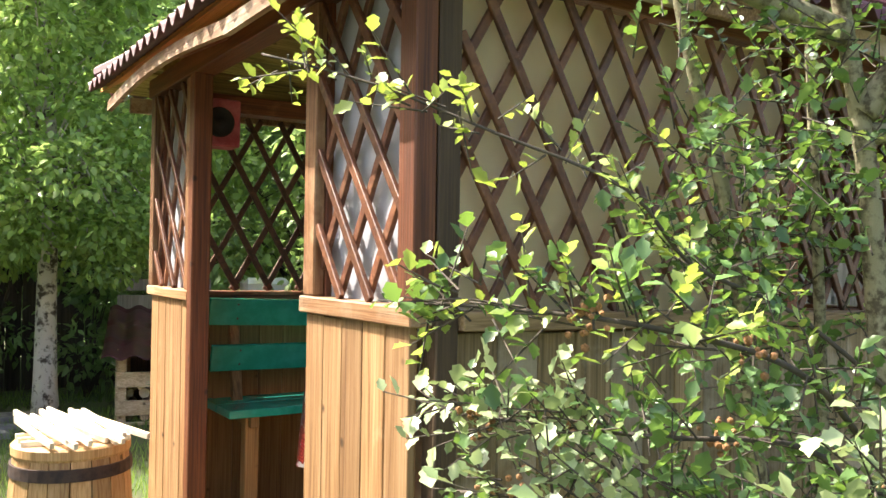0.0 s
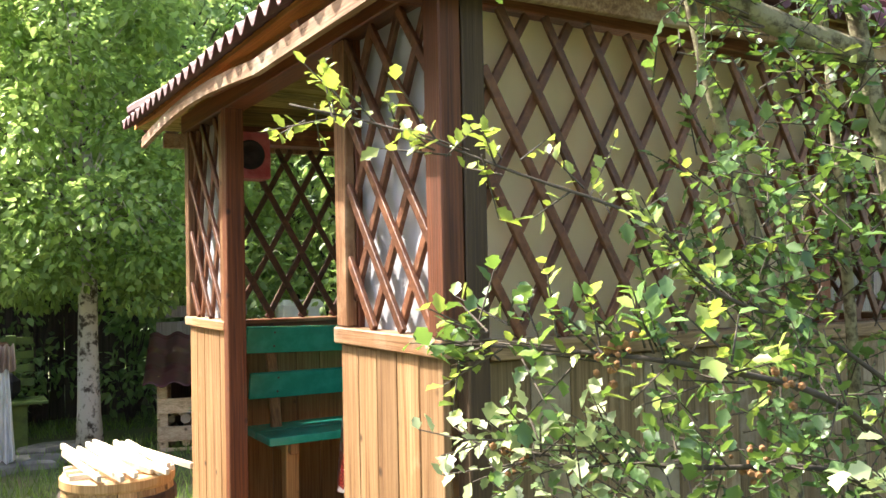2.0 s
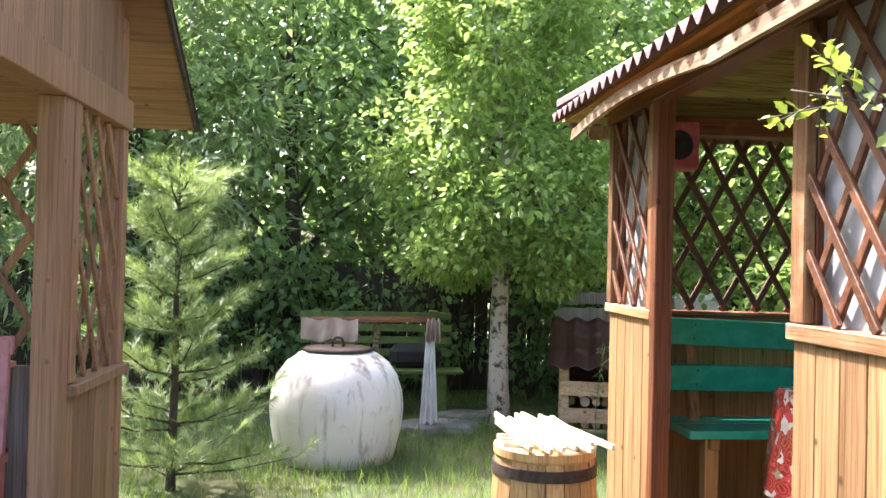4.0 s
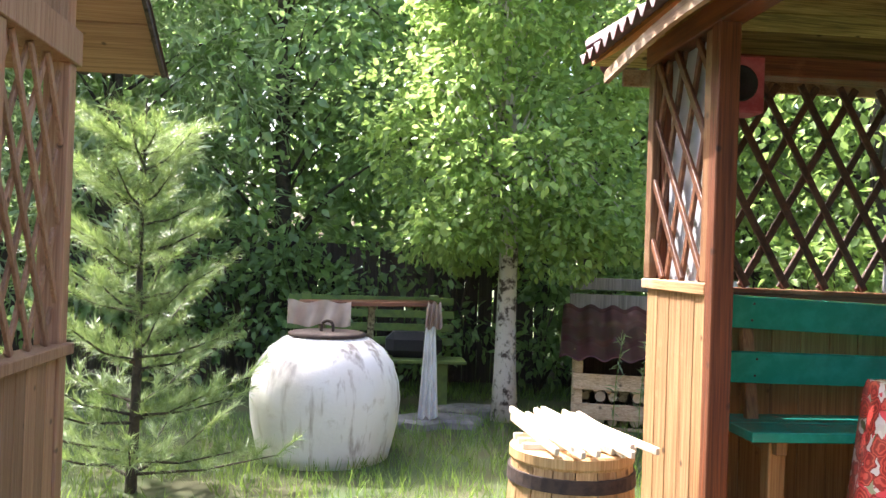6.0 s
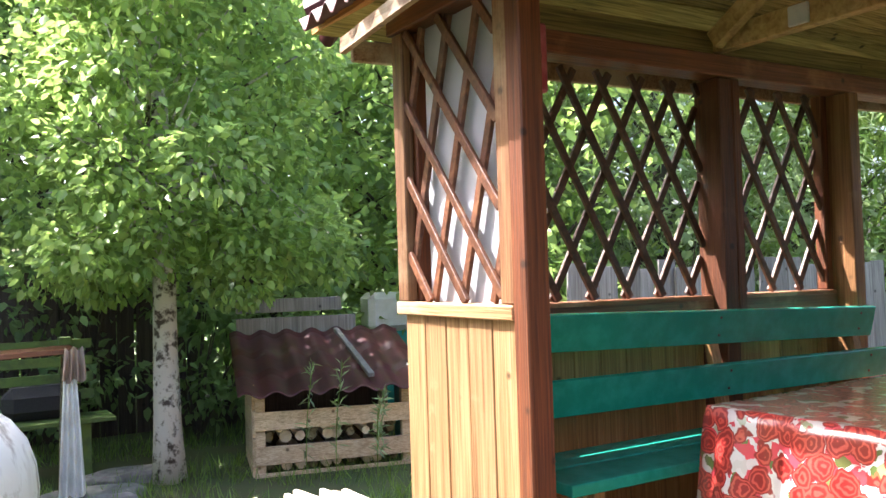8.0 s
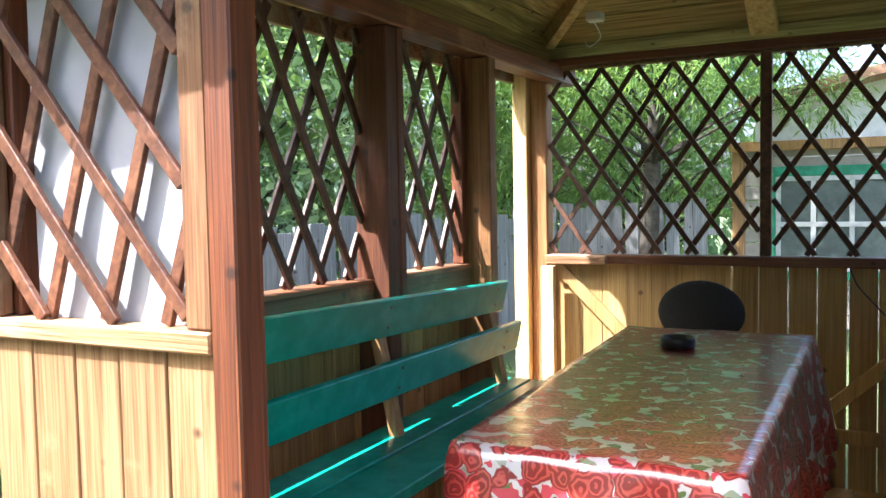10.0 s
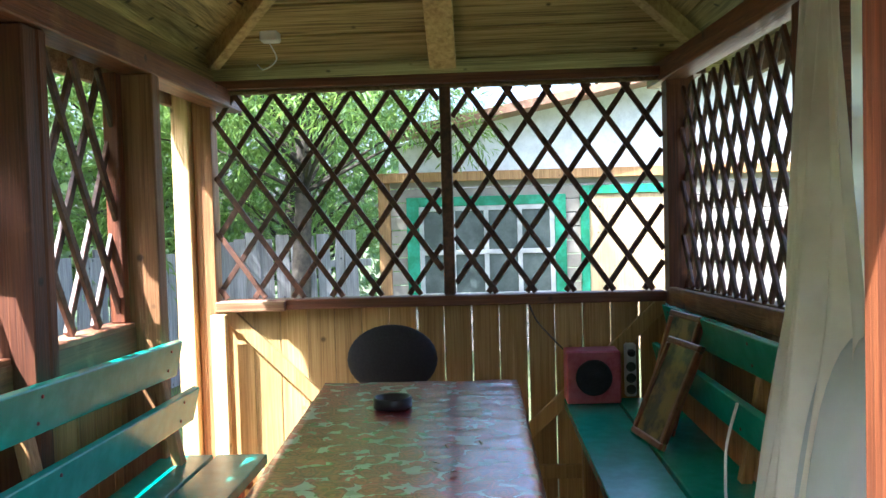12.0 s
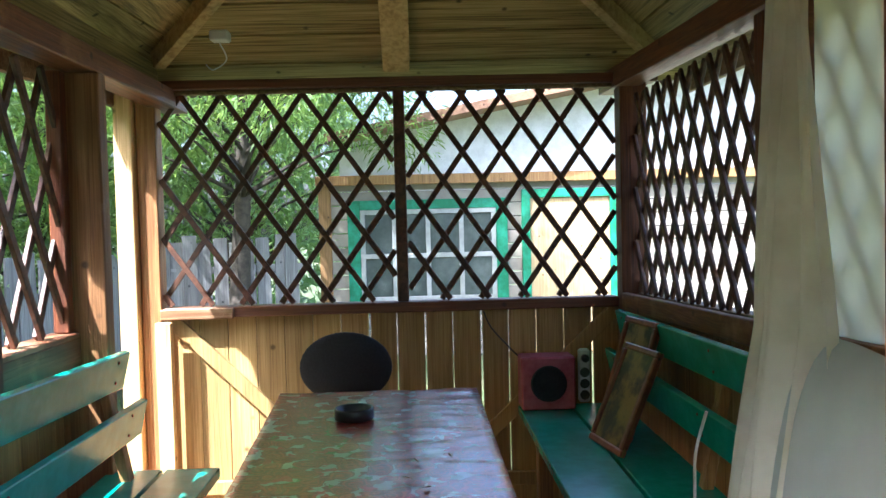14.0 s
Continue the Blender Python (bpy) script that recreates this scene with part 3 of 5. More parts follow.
for a, b, step, first, second in ((FX + 0.11, 2.757, 0.16, 0.068, 0.044), (2.827, 3.50, 0.17, 0.15, 0.14)):
    lattice(left, (a, LY - 0.03, 0), (1, 0, 0), b - a, lambda s, a=a: z_sill(a + s), lambda s: Z_TOP + 0.005, step, 1.76, (0, -1, 0), SLAT_DARK, 0.027, 0.014, first, second)
part("plate", box(FX + 0.065, BX + 0.2, LY - 0.15, LY - 0.045, Z_TOP + 0.003, Z_TOP + 0.08), RED_BEAM_X, left)
part("frieze", box(FX + 0.065, BX + 0.05, LY - 0.07, LY - 0.05, Z_TOP + 0.083, Z_TOP + 0.19), CEIL_X, left)

# back wall
back = thing("wall_east", "gazebo back wall of ochre boards under a dark lattice", "wall", "structure")
zb, ztb = 1.100, 1.985
for k in range(17):
    y0 = 3.752 + 0.1185 * k
    gap = random.choice((0.004, 0.007, 0.01)) if y0 < 5.0 else 0.003
    part("board", box(BX + 0.02, BX + 0.04, y0 - 0.0005, min(y0 + 0.1185 - gap, 5.79), FLOOR - 0.02, zb - 0.045, 0.002), YELLOW, back)
part("sill", box(BX - 0.02, BX + 0.06, 3.875, 5.785, zb - 0.046, zb - 0.002), SILL_DARK, back)
# paler strip on the sill's left end: sunlight put in as colour
part("sill", box(BX - 0.05, BX - 0.021, 5.49, 5.79, zb - 0.05, zb - 0.005), SILL, back, "sill end with sunlight in its colour")
part("post", box(BX - 0.03, BX + 0.06, 5.787, 5.868, FLOOR, ztb + 0.01), GOLD_POST, back, "golden pine post")
part("post", box(BX - 0.07, BX + 0.02, 5.872, 5.945, FLOOR, ztb + 0.01), YELLOW_POST, back, "pale yellow post")
part("post", box(BX - 0.09, BX - 0.052, 5.735, 5.80, FLOOR, zb - 0.055), YELLOW_POST, back)
part("post", box(BX - 0.07, BX + 0.03, 3.76, 3.872, FLOOR, ztb + 0.01), RED_POST, back)
part("mullion", box(BX - 0.012, BX + 0.03, 4.762, 4.81, zb, ztb), SLAT_DARK, back)
part("beam", box(BX - 0.035, BX + 0.06, 3.70, LY + 0.07, ztb + 0.012, ztb + 0.05), SILL_DARK, back)
part("batten", box(BX - 0.012, BX + 0.02, 3.875, 5.785, ztb - 0.006, ztb + 0.010), OLD_X, back)
for y1, w, step, first, second in ((5.785, 0.973, 0.168, 0.038, 0.148), (4.76, 0.885, 0.1655, 0.0105, 0.134)):
    lattice(back, (BX + 0.012, y1, 0), (0, -1, 0), w, lambda s: zb, lambda s: ztb, step, 1.43, (-1, 0, 0), SLAT_DARK, 0.024, 0.012, first, second)
part("brace", bar((BX + 0.005, 5.76, 1.05), (BX + 0.005, 5.16, 0.46), 0.06, 0.025, (0, 0, 1)), YELLOW, back)
part("brace", bar((BX + 0.005, 3.88, 1.05), (BX + 0.005, 4.53, 0.44), 0.06, 0.025, (0, 0, 1)), YELLOW, back)
part("rail", box(BX - 0.005, BX + 0.018, 3.81, 5.72, 0.3, 0.36), YELLOW, back)

# right wall
right = thing("wall_south", "gazebo side wall of weathered boards with lattice", "wall", "structure")
R0, R1 = FX + 0.092, BX - 0.072
RU = Vector((1, 0.055, 0)).normalized()
upright_boards(right, (R0, ry(R0)), (R1, ry(R1)), FLOOR - 0.1, lambda x: z_sill_right(x) - 0.05, 0.125, 0.022, BOARD_OLD)
upright_boards(right, (R0, ry(R0) + 0.06), (R1, ry(R1) + 0.06), FLOOR, lambda x: z_sill_right(x) - 0.07, 0.13, 0.016, BROWN_IN, name="inner_board")
part("sill", bar((R0, ry(R0) - 0.01, z_sill_right(R0) - 0.022), (R1, ry(R1) - 0.01, z_sill_right(R1) - 0.022), 0.045, 0.07, (0, 0, 1)), OLD_X, right)
part("sill", bar((R0, ry(R0) + 0.075, z_sill_right(R0) - 0.035), (R1, ry(R1) + 0.075, z_sill_right(R1) - 0.035), 0.075, 0.03, (0, 0, 1)), SILL_X, right)
part("post", box(3.0, 3.06, ry(3) + 0.02, ry(3) + 0.105, FLOOR, Z_TOP_RIGHT), RED_POST, right)
lattice(right, (R0, ry(R0) - 0.005, 0), RU, 1.345, lambda s: z_sill_right(R0 + s), lambda s: Z_TOP_RIGHT, 0.14, 1.67, (0, -1, 0), SLAT, 0.024, 0.013, 0.105, 0.097)
lattice(right, (3.06, ry(3.06) + 0.02, 0), RU, 1.27, lambda s: z_sill_right(3.06 + s), lambda s: Z_TOP_RIGHT, 0.125, 1.75, (0, -1, 0), SLAT_DARK, 0.026, 0.013, 0.02)
part("backing_sheet", pane((R0, ry(R0) + 0.03, 1.17), (2.97, ry(2.97) + 0.03, 1.14), (2.97, ry(2.97) + 0.03, 1.96), (R0, ry(R0) + 0.03, 1.96)), SHEET_SIDE, right, "cream sheet behind the lattice")
part("window_stop", box(2.86, 2.905, ry(2.88) + 0.04, ry(2.88) + 0.075, z_sill_right(2.9), 1.96), SILL_DARK, right)
part("plate", bar((FX - 0.1, ry(FX) + 0.06, Z_TOP_RIGHT + 0.05), (BX + 0.2, ry(BX) + 0.06, Z_TOP_RIGHT + 0.05), 0.085, 0.1, (0, 0, 1)), RED_BEAM_X, right)

# ---- hip roof ----
E0, E1, S0, S1 = 1.36, 4.56, 3.5, 6.12     # eave lines
RIDGE = (Vector((2.55, 4.79, 2.67)), Vector((3.3, 4.79, 2.67)))
CORNERS = {"fl": Vector((E0, S1 + 0.08, 2.01)), "fr": Vector((E0, S0, 2.0)), "bl": Vector((E1, S1 - 0.14, 1.99)), "br": Vector((E1, S0, 2.0))}
roof = thing("roof", "hip roof of maroon corrugated sheets on timber", "roof", "structure")


def slope_sheet(a, b, ra, rb, lift, wave, pitch, step):
    """A roof slope over the eave a-b, up to the ridge ra-rb, with waves that run up the slope."""
    a, b, ra, rb = Vector(a), Vector(b), Vector(ra), Vector(rb)
    u = (b - a)
    length = u.length
    u.normalize()
    sa, sb = (ra - a).dot(u), (rb - a).dot(u)
    n = int(length / step)
    bm = bmesh.new()
    cols = []
    for i in range(n + 1):
        s = length * i / n
        foot = a + u * s
        if s < sa:
            top = a + (ra - a) * (s / sa)
        elif s > sb:
            top = b + (rb - b) * ((length - s) / (length - sb))
        else:
            top = ra + (rb - ra) * ((s - sa) / max(sb - sa, 1e-6))
        h = Vector((0, 0, lift + wave * math.sin(s / pitch * math.tau)))
        slide = (foot - top).normalized() * 0.075 * (1 if (foot - top).length > 0.05 else 0)
        cols.append((bm.verts.new(foot + h + slide), bm.verts.new(top + h)))
    for p, q in zip(cols, cols[1:]):
        if (p[0].co - p[1].co).length > 1e-4 or (q[0].co - q[1].co).length > 1e-4:
            bm.faces.new((p[0], q[0], q[1], p[1]))
    return bm


SLOPES = {"front": ("fr", "fl", 0, 0), "left": ("fl", "bl", 0, 1), "back": ("bl", "br", 1, 1), "right": ("br", "fr", 1, 0)}
for key, (a, b, i, j) in SLOPES.items():
    sheet = part("roof_sheet", slope_sheet(CORNERS[a], CORNERS[b], RIDGE[i], RIDGE[j], 0.07, 0.024, 0.105, 0.0175), ROOFING, roof, smooth=True)
    sheet.modifiers.new("thickness", "SOLIDIFY").thickness = 0.005
for a, b in (("fl", 0), ("fr", 0), ("bl", 1), ("br", 1)):
    part("hip_cap", tube([CORNERS[a] + Vector((0, 0, 0.1)), RIDGE[b] + Vector((0, 0, 0.1))], [0.05, 0.05], 10), ROOFING, roof)
part("ridge_cap", tube([RIDGE[0] + Vector((0, 0, 0.1)), RIDGE[1] + Vector((0, 0, 0.1))], [0.05, 0.05], 10), ROOFING, roof)
# bowed fascia boards under the eaves
fb = bmesh.new()
rows = []
for i in range(25):
    t = i / 24
    y = 5.94 + (S0 - 0.1 - 5.94) * t
    bow = 0.045 * math.sin(math.pi * min(1, t * 1.6))
    z = 1.925 + bow
    rows.append([fb.verts.new(v) for v in ((E0 - 0.02, y, z - 0.012), (E0, y, z - 0.012), (E0, y, z + 0.033), (E0 - 0.02, y, z + 0.033))])
for p, q in zip(rows, rows[1:]):
    for k in range(4):
        fb.faces.new((p[k], p[(k + 1) % 4], q[(k + 1) % 4], q[k]))
fb.faces.new(rows[0])
fb.faces.new(rows[-1])
part("fascia", fb, FASCIA, roof, "bowed weathered fascia board")
part("fascia", bar((E0 + 0.12, S1 + 0.03, 1.985), (E1 - 0.1, S1 - 0.18, 1.965), 0.07, 0.025, (0, 0, 1)), FASCIA, roof)
part("fascia", bar((E0 + 0.12, S0 + 0.05, 1.99), (E1 - 0.1, S0 + 0.05, 1.99), 0.07, 0.025, (0, 0, 1)), FASCIA, roof)
part("noggin", bar((E0 + 0.0, 4.9, 1.975), (FX - 0.03, 4.9, 2.07), 0.05, 0.05), RED_BEAM_X, roof)
part("noggin", bar((E0 + 0.0, 4.05, 1.965), (FX - 0.03, 4.05, 2.06), 0.05, 0.05), RED_BEAM_X, roof)


def slope_planks(name, a, b, ra, rb, width, material, lift):
    """Ceiling planks along the eave, course over course, with open joints."""
    a, b, ra, rb = Vector(a), Vector(b), Vector(ra), Vector(rb)
    bm = bmesh.new()
    u = (b - a).normalized()
    mid_top, mid_low = (ra + rb) / 2, (a + b) / 2
    up_len = ((mid_top - mid_low) - u * (mid_top - mid_low).dot(u)).length
    n = int(up_len / width)
    for i in range(n):
        t0, t1 = i / n, (i + 1) / n - 0.011 / up_len
        quad = [a + (ra - a) * t0, b + (rb - b) * t0, b + (rb - b) * t1, a + (ra - a) * t1]
        dz = random.uniform(-0.002, 0.002)
        low = [bm.verts.new(q + Vector((0, 0, lift + dz))) for q in quad]
        top = [bm.verts.new(q + Vector((0, 0, lift + dz + 0.018))) for q in quad]
        bm.faces.new(low)
        bm.faces.new(top)
        for k in range(4):
            bm.faces.new((low[k], low[(k + 1) % 4], top[(k + 1) % 4], top[k]))
    ob = finish(name, bm, material)
    return tagged(ob, "plank lining under the hip roof, olive-brown and stained", "ceiling", "", "structure")


for key, (a, b, i, j) in SLOPES.items():
    slope_planks("ceiling", CORNERS[a], CORNERS[b], RIDGE[i], RIDGE[j], 0.17, {"front": SOFFIT, "back": CEIL_Y, "left": CEIL_X, "right": CEIL_X}[key], 0.03)
drop = Vector((0, 0, -0.012))
for a, b, w in (("bl", 1, 0.06), ("br", 1, 0.06), ("fl", 0, 0.06), ("fr", 0, 0.06)):
    inner = CORNERS[a].lerp(RIDGE[b], 0.19)
    part("hip_rafter", bar(inner + drop, RIDGE[b] + drop, 0.075, 0.05, (0, 0, 1)), RAFTER, roof)
part("rafter", bar((BX - 0.04, 4.79, 2.075), (3.3, 4.79, 2.66), 0.06, 0.11, (0, 0, 1)), RAFTER, roof)
part("tie_beam", bar((2.83, LY - 0.07, 2.03 + 0.045), (2.83, ry(2.8) + 0.08, 2.075), 0.085, 0.05, (0, 0, 1)), RAFTER, roof)
part("strut", bar((2.76, LY - 0.12, 2.06), (2.76, 4.9, 2.56), 0.07, 0.045, (0, 0, 1)), RAFTER, roof)

# ---- inside the gazebo ----


def bench(name, y_wall, y_front, x0, x1, seat_z, inward, label, wide=0.17):
    """A slatted bench along a side wall: two seat planks, two back boards on raking struts, legs."""
    b = thing(name, label, "bench", "", "benches along the walls")
    mid = (y_wall + y_front) / 2
    s = inward
    for c, w in ((y_front - s * wide * 0.5, wide), (y_front - s * (wide * 1.5 + 0.012), wide)):
        part("seat_plank", bar((x0, c, seat_z - 0.018), (x1, c, seat_z - 0.018), w, 0.034, (0, 1, 0)), GREEN, b)
    for z, z1, off, w in ((1.05, 0.99, 0.025, 0.12), (0.85, 0.828, 0.06, 0.115)):
        part("back_board", bar((x0, y_wall + s * off, z), (x1 + (0.05 if z < 1 else 0), y_wall + s * off, z1), w, 0.024, (0, s * 0.22, 1)), GREEN, b)
    for x in (x0 + 0.12, (x0 + x1) / 2, x1 - 0.1):
        part("back_strut", bar((x, y_wall + s * 0.075, seat_z - 0.08), (x, y_wall - s * 0.012, 1.02), 0.045, 0.03, (1, 0, 0)), BROWN_IN, b)
        along = (x - x0) / (x1 - x0)
        for z, off in ((1.05 - 0.06 * along, 0.025), (0.85 - 0.022 * along, 0.06)):
            for dz in (-0.03, 0.032):
                c = Vector((x + 0.006, y_wall + s * (off + 0.0125 + 0.22 * dz), z + dz))
                part("nail", tube([c, c + Vector((0, s * 0.003, 0))], [0.005, 0.004], 8), RUST, b)
        part("leg", box(x - 0.03, x + 0.03, min(y_front - s * 0.06, y_front - s * 0.12), max(y_front - s * 0.06, y_front - s * 0.12), FLOOR, seat_z - 0.036), BROWN_IN, b)
        part("seat_bearer", bar((x, y_wall + s * 0.1, seat_z - 0.06), (x, y_front - s * 0.03, seat_z - 0.06), 0.05, 0.04, (0, 0, 1)), BROWN_IN, b)
    return b


bench("bench", LY - 0.165, 5.375, 1.72, 3.54, 0.665, -1, "green painted plank bench against the lattice wall")
bench("bench", 3.86, 4.32, 2.05, 4.32, 0.662, 1, "green painted plank bench with pictures and a loudspeaker", 0.21)

table = thing("table", "long wooden table under a rose oilcloth", "table")
TX0, TX1, TY0, TY1, TZ = 1.95, 3.60, 4.54, 5.185, 0.882
part("tabletop", box(TX0 + 0.004, TX1 - 0.004, TY0 + 0.004, TY1 - 0.085, TZ - 0.035, TZ - 0.004), BROWN_IN, table)
for x in (TX0 + 0.12, TX1 - 0.12):
    for y in (TY0 + 0.08, TY1 - 0.08):
        part("leg", box(x - 0.035, x + 0.035, y - 0.035, y + 0.035, FLOOR, TZ - 0.036), BROWN_IN, table)
cb = bmesh.new()
nx, ny = 70, 24
grid = [[cb.verts.new((TX0 + (TX1 - TX0) * i / nx, TY0 + (TY1 - 0.075 * (1 - i / nx) - TY0) * j / ny, TZ + 0.0035 * noise.noise((i * 0.9, j * 0.22, 0)) + 0.002)) for j in range(ny + 1)] for i in range(nx + 1)]
for i in range(nx):
    for j in range(ny):
        cb.faces.new((grid[i][j], grid[i + 1][j], grid[i + 1][j + 1], grid[i][j + 1]))
rim = [grid[0][j] for j in range(ny + 1)] + [grid[i][ny] for i in range(1, nx + 1)] + [grid[nx][j] for j in range(ny - 1, -1, -1)] + [grid[i][0] for i in range(nx - 1, 0, -1)]
prev = rim
cx, cy = (TX0 + TX1) / 2, (TY0 + TY1) / 2
for level in (0.03, 0.12, 0.25, 0.38):
    ring = []
    for k, v in enumerate(rim):
        base = v.co
        o = Vector((1 if base.x > TX1 - 0.001 else -1 if base.x < TX0 + 0.001 else 0, 1 if base.y > TY1 - 0.0751 * (1 - (base.x - TX0) / (TX1 - TX0)) - 0.001 else -1 if base.y < TY0 + 0.001 else 0, 0))
        flare = 0.006 + level * 0.14 * (1 + 0.5 * math.sin(k * 0.7))
        ring.append(cb.verts.new((base.x + o.x * flare, base.y + o.y * flare, TZ - level)))
    for k in range(len(rim)):
        cb.faces.new((prev[k], prev[(k + 1) % len(rim)], ring[(k + 1) % len(rim)], ring[k]))
    prev = ring
cloth_ob = finish("tablecloth", cb, ROSES, None, "", True)
tagged(cloth_ob, "glossy oilcloth printed with red roses on the long table", "tablecloth")

ash = finish("ashtray", lathe([(0.001, 0.006), (0.044, 0.006), (0.047, 0.012), (0.049, 0.032), (0.054, 0.034), (0.056, 0.029), (0.056, 0.004), (0.051, 0.0)], (3.2, 4.915, TZ + 0.004), 40), BLACK, None, "", True)
tagged(ash, "round black ashtray standing on the rose oilcloth", "ashtray")

chair = thing("office_chair", "black upholstered chair with an oval back at the table's end", "chair")
oc = bmesh.new()
bmesh.ops.create_uvsphere(oc, u_segments=32, v_segments=16, radius=1, matrix=Matrix.Translation((4.12, 5.012, 0.875)) @ Matrix.Diagonal((0.035, 0.18, 0.138, 1)))
part("backrest", oc, FABRIC_BLACK, chair, "oval black backrest", True)
sc = bmesh.new()
bmesh.ops.create_uvsphere(sc, u_segments=32, v_segments=12, radius=1, matrix=Matrix.Translation((3.98, 5.01, 0.53)) @ Matrix.Diagonal((0.2, 0.21, 0.045, 1)))
part("seat", sc, FABRIC_BLACK, chair, "", True)
part("back_bar", bar((4.15, 5.01, 0.5), (4.15, 5.01, 0.85), 0.06, 0.012, (0, 1, 0)), BLACK, chair)
part("stem", tube([(3.98, 5.01, 0.16), (3.98, 5.01, 0.5)], [0.025, 0.025], 12), BLACK, chair)
for k in range(5):
    a = k * math.tau / 5
    part("foot", bar((3.98, 5.01, 0.17), (3.98 + 0.22 * math.cos(a), 5.01 + 0.22 * math.sin(a), FLOOR + 0.02), 0.04, 0.03, (0, 0, 1)), BLACK, chair)


def loudspeaker(x0, x1, y0, y1, z0, z1, face, label):
    """A painted box with a round black cone in one face."""
    s = thing("loudspeaker", label, "loudspeaker")
    part("cabinet", box(x0, x1, y0, y1, z0, z1, 0.006), SPEAKER_RED, s)
    r = min(max(x1 - x0, y1 - y0), z1 - z0) * 0.33
    c = Vector(((x0 + x1) / 2, (y0 + y1) / 2, (z0 + z1) / 2))
    rot = Matrix.Rotation(radians(-90), 4, "Y") if face == "x" else Matrix.Rotation(radians(90), 4, "X")
    spot = Vector((x0 - 0.001, c.y, c.z)) if face == "x" else Vector((c.x, y0 - 0.001, c.z))
    bm = lathe([(r * 1.04, 0.0), (r * 1.04, 0.006), (r * 0.92, 0.007), (r * 0.85, 0.002), (r * 0.35, 0.003), (r * 0.3, 0.008), (0.001, 0.01)], (0, 0, 0), 36)
    bmesh.ops.transform(bm, matrix=Matrix.Translation(spot) @ rot, verts=bm.verts)
    part("cone", bm, FABRIC_BLACK, s, "black cone", True)
    return s


loudspeaker(4.20, 4.33, 4.10, 4.318, 0.664, 0.877, "x", "faded red loudspeaker box on the green bench")
loudspeaker(1.605, 1.788, 5.50, 5.62, 1.746, 1.945, "y", "red loudspeaker box fixed high inside the gazebo")

strip = thing("power_strip", "white socket strip hanging beside the loudspeaker", "power strip")
part("strip_body", box(4.30, 4.332, 4.02, 4.068, 0.668, 0.89, 0.008), WHITE, strip)
for k in range(3):
    bm = lathe([(0.02, 0), (0.02, 0.003), (0.017, 0.004), (0.015, 0.001), (0.001, 0.001)], (0, 0, 0), 20)
    bmesh.ops.transform(bm, matrix=Matrix.Translation((4.299, 4.044, 0.70 + 0.047 * k)) @ Matrix.Rotation(radians(-90), 4, "Y"), verts=bm.verts)
    part("socket", bm, GLASS_DARK, strip)
part("plug", box(4.26, 4.30, 4.03, 4.06, 0.84, 0.87, 0.008), BLACK, strip)
cable = finish("cable", tube(curve_points([(4.40, 4.45, 1.05), (4.39, 4.42, 0.98), (4.37, 4.35, 0.9), (4.33, 4.31, 0.86)]), [0.0035] * 25, 6), BLACK)
tagged(cable, "thin dark cable running down the ochre boards", "cable")


def picture(x, y, z, w, h, lean, label):
    """A framed print leaning against the bench back."""
    p = thing("framed_picture", label, "picture", "", "pictures on the bench")
    m = Matrix.Translation((x, y, z)) @ Matrix.Rotation(radians(11), 4, "Z") @ Matrix.Rotation(radians(lean), 4, "X")
    def put(name, bm, material):
        bmesh.ops.transform(bm, matrix=m, verts=bm.verts)
        part(name, bm, material, p)
    put("print", box(-w / 2, w / 2, -0.004, 0.004, 0, h, 0), PICTURE)
    f = 0.022
    put("frame_rail", box(-w / 2, w / 2, -0.012, 0.014, 0, f), PICTURE_FRAME)
    put("frame_rail", box(-w / 2, w / 2, -0.012, 0.014, h - f, h), PICTURE_FRAME)
    put("frame_stile", box(-w / 2, -w / 2 + f, -0.012, 0.014, f, h - f), PICTURE_FRAME)
    put("frame_stile", box(w / 2 - f, w / 2, -0.012, 0.014, f, h - f), PICTURE_FRAME)


picture(3.62, 4.11, 0.664, 0.25, 0.36, 24, "brown framed faded print leaning on the bench")
picture(3.80, 4.04, 0.664, 0.25, 0.42, 17, "brown framed print standing behind another picture")

# gathered curtain and film by the side opening
cu = bmesh.new()
rows = []
for i in range(29):
    t = i / 28
    z = 2.0 - t * 1.33
    width = 0.2 + 0.22 * t
    cxx = 2.77 - 0.29 * t
    row = []
    for j in range(49):
        s = j / 48
        fold = (0.012 + 0.018 * t) * math.sin(s * 34 + 1.5 * math.sin(t * 3)) + 0.012 * math.sin(s * 13 + t * 5)
        row.append(cu.verts.new((cxx + width * (s - 0.5), 3.85 + fold + 0.2 * t * (0.5 + 0.5 * math.sin(s * math.pi)) + 0.1 * max(0, t - 0.6), z)))
    rows.append(row)
for p, q in zip(rows, rows[1:]):
    for k in range(48):
        cu.faces.new((p[k], p[k + 1], q[k + 1], q[k]))
curtain = finish("curtain", cu, CURTAIN, None, "", True)
tagged(curtain, "gathered cream curtain hanging to the green bench", "curtain")
fi = bmesh.new()
rows = []
for i in range(15):
    t = i / 14
    row = []
    for j in range(30):
        s = j / 29
        row.append(fi.verts.new((1.72 + 0.84 * s, ry(1.72 + 0.84 * s) + 0.205 + 0.2 * t ** 0.7 + 0.018 * math.sin(s * 15 + 3 * t) * t, 1.175 - 0.64 * t ** 1.4 + 0.012 * math.sin(s * 9))))
    rows.append(row)
for p, q in zip(rows, rows[1:]):
    for k in range(29):
        fi.faces.new((p[k], p[k + 1], q[k + 1], q[k]))
film_ob = finish("plastic_film", fi, TARP, None, "", True)
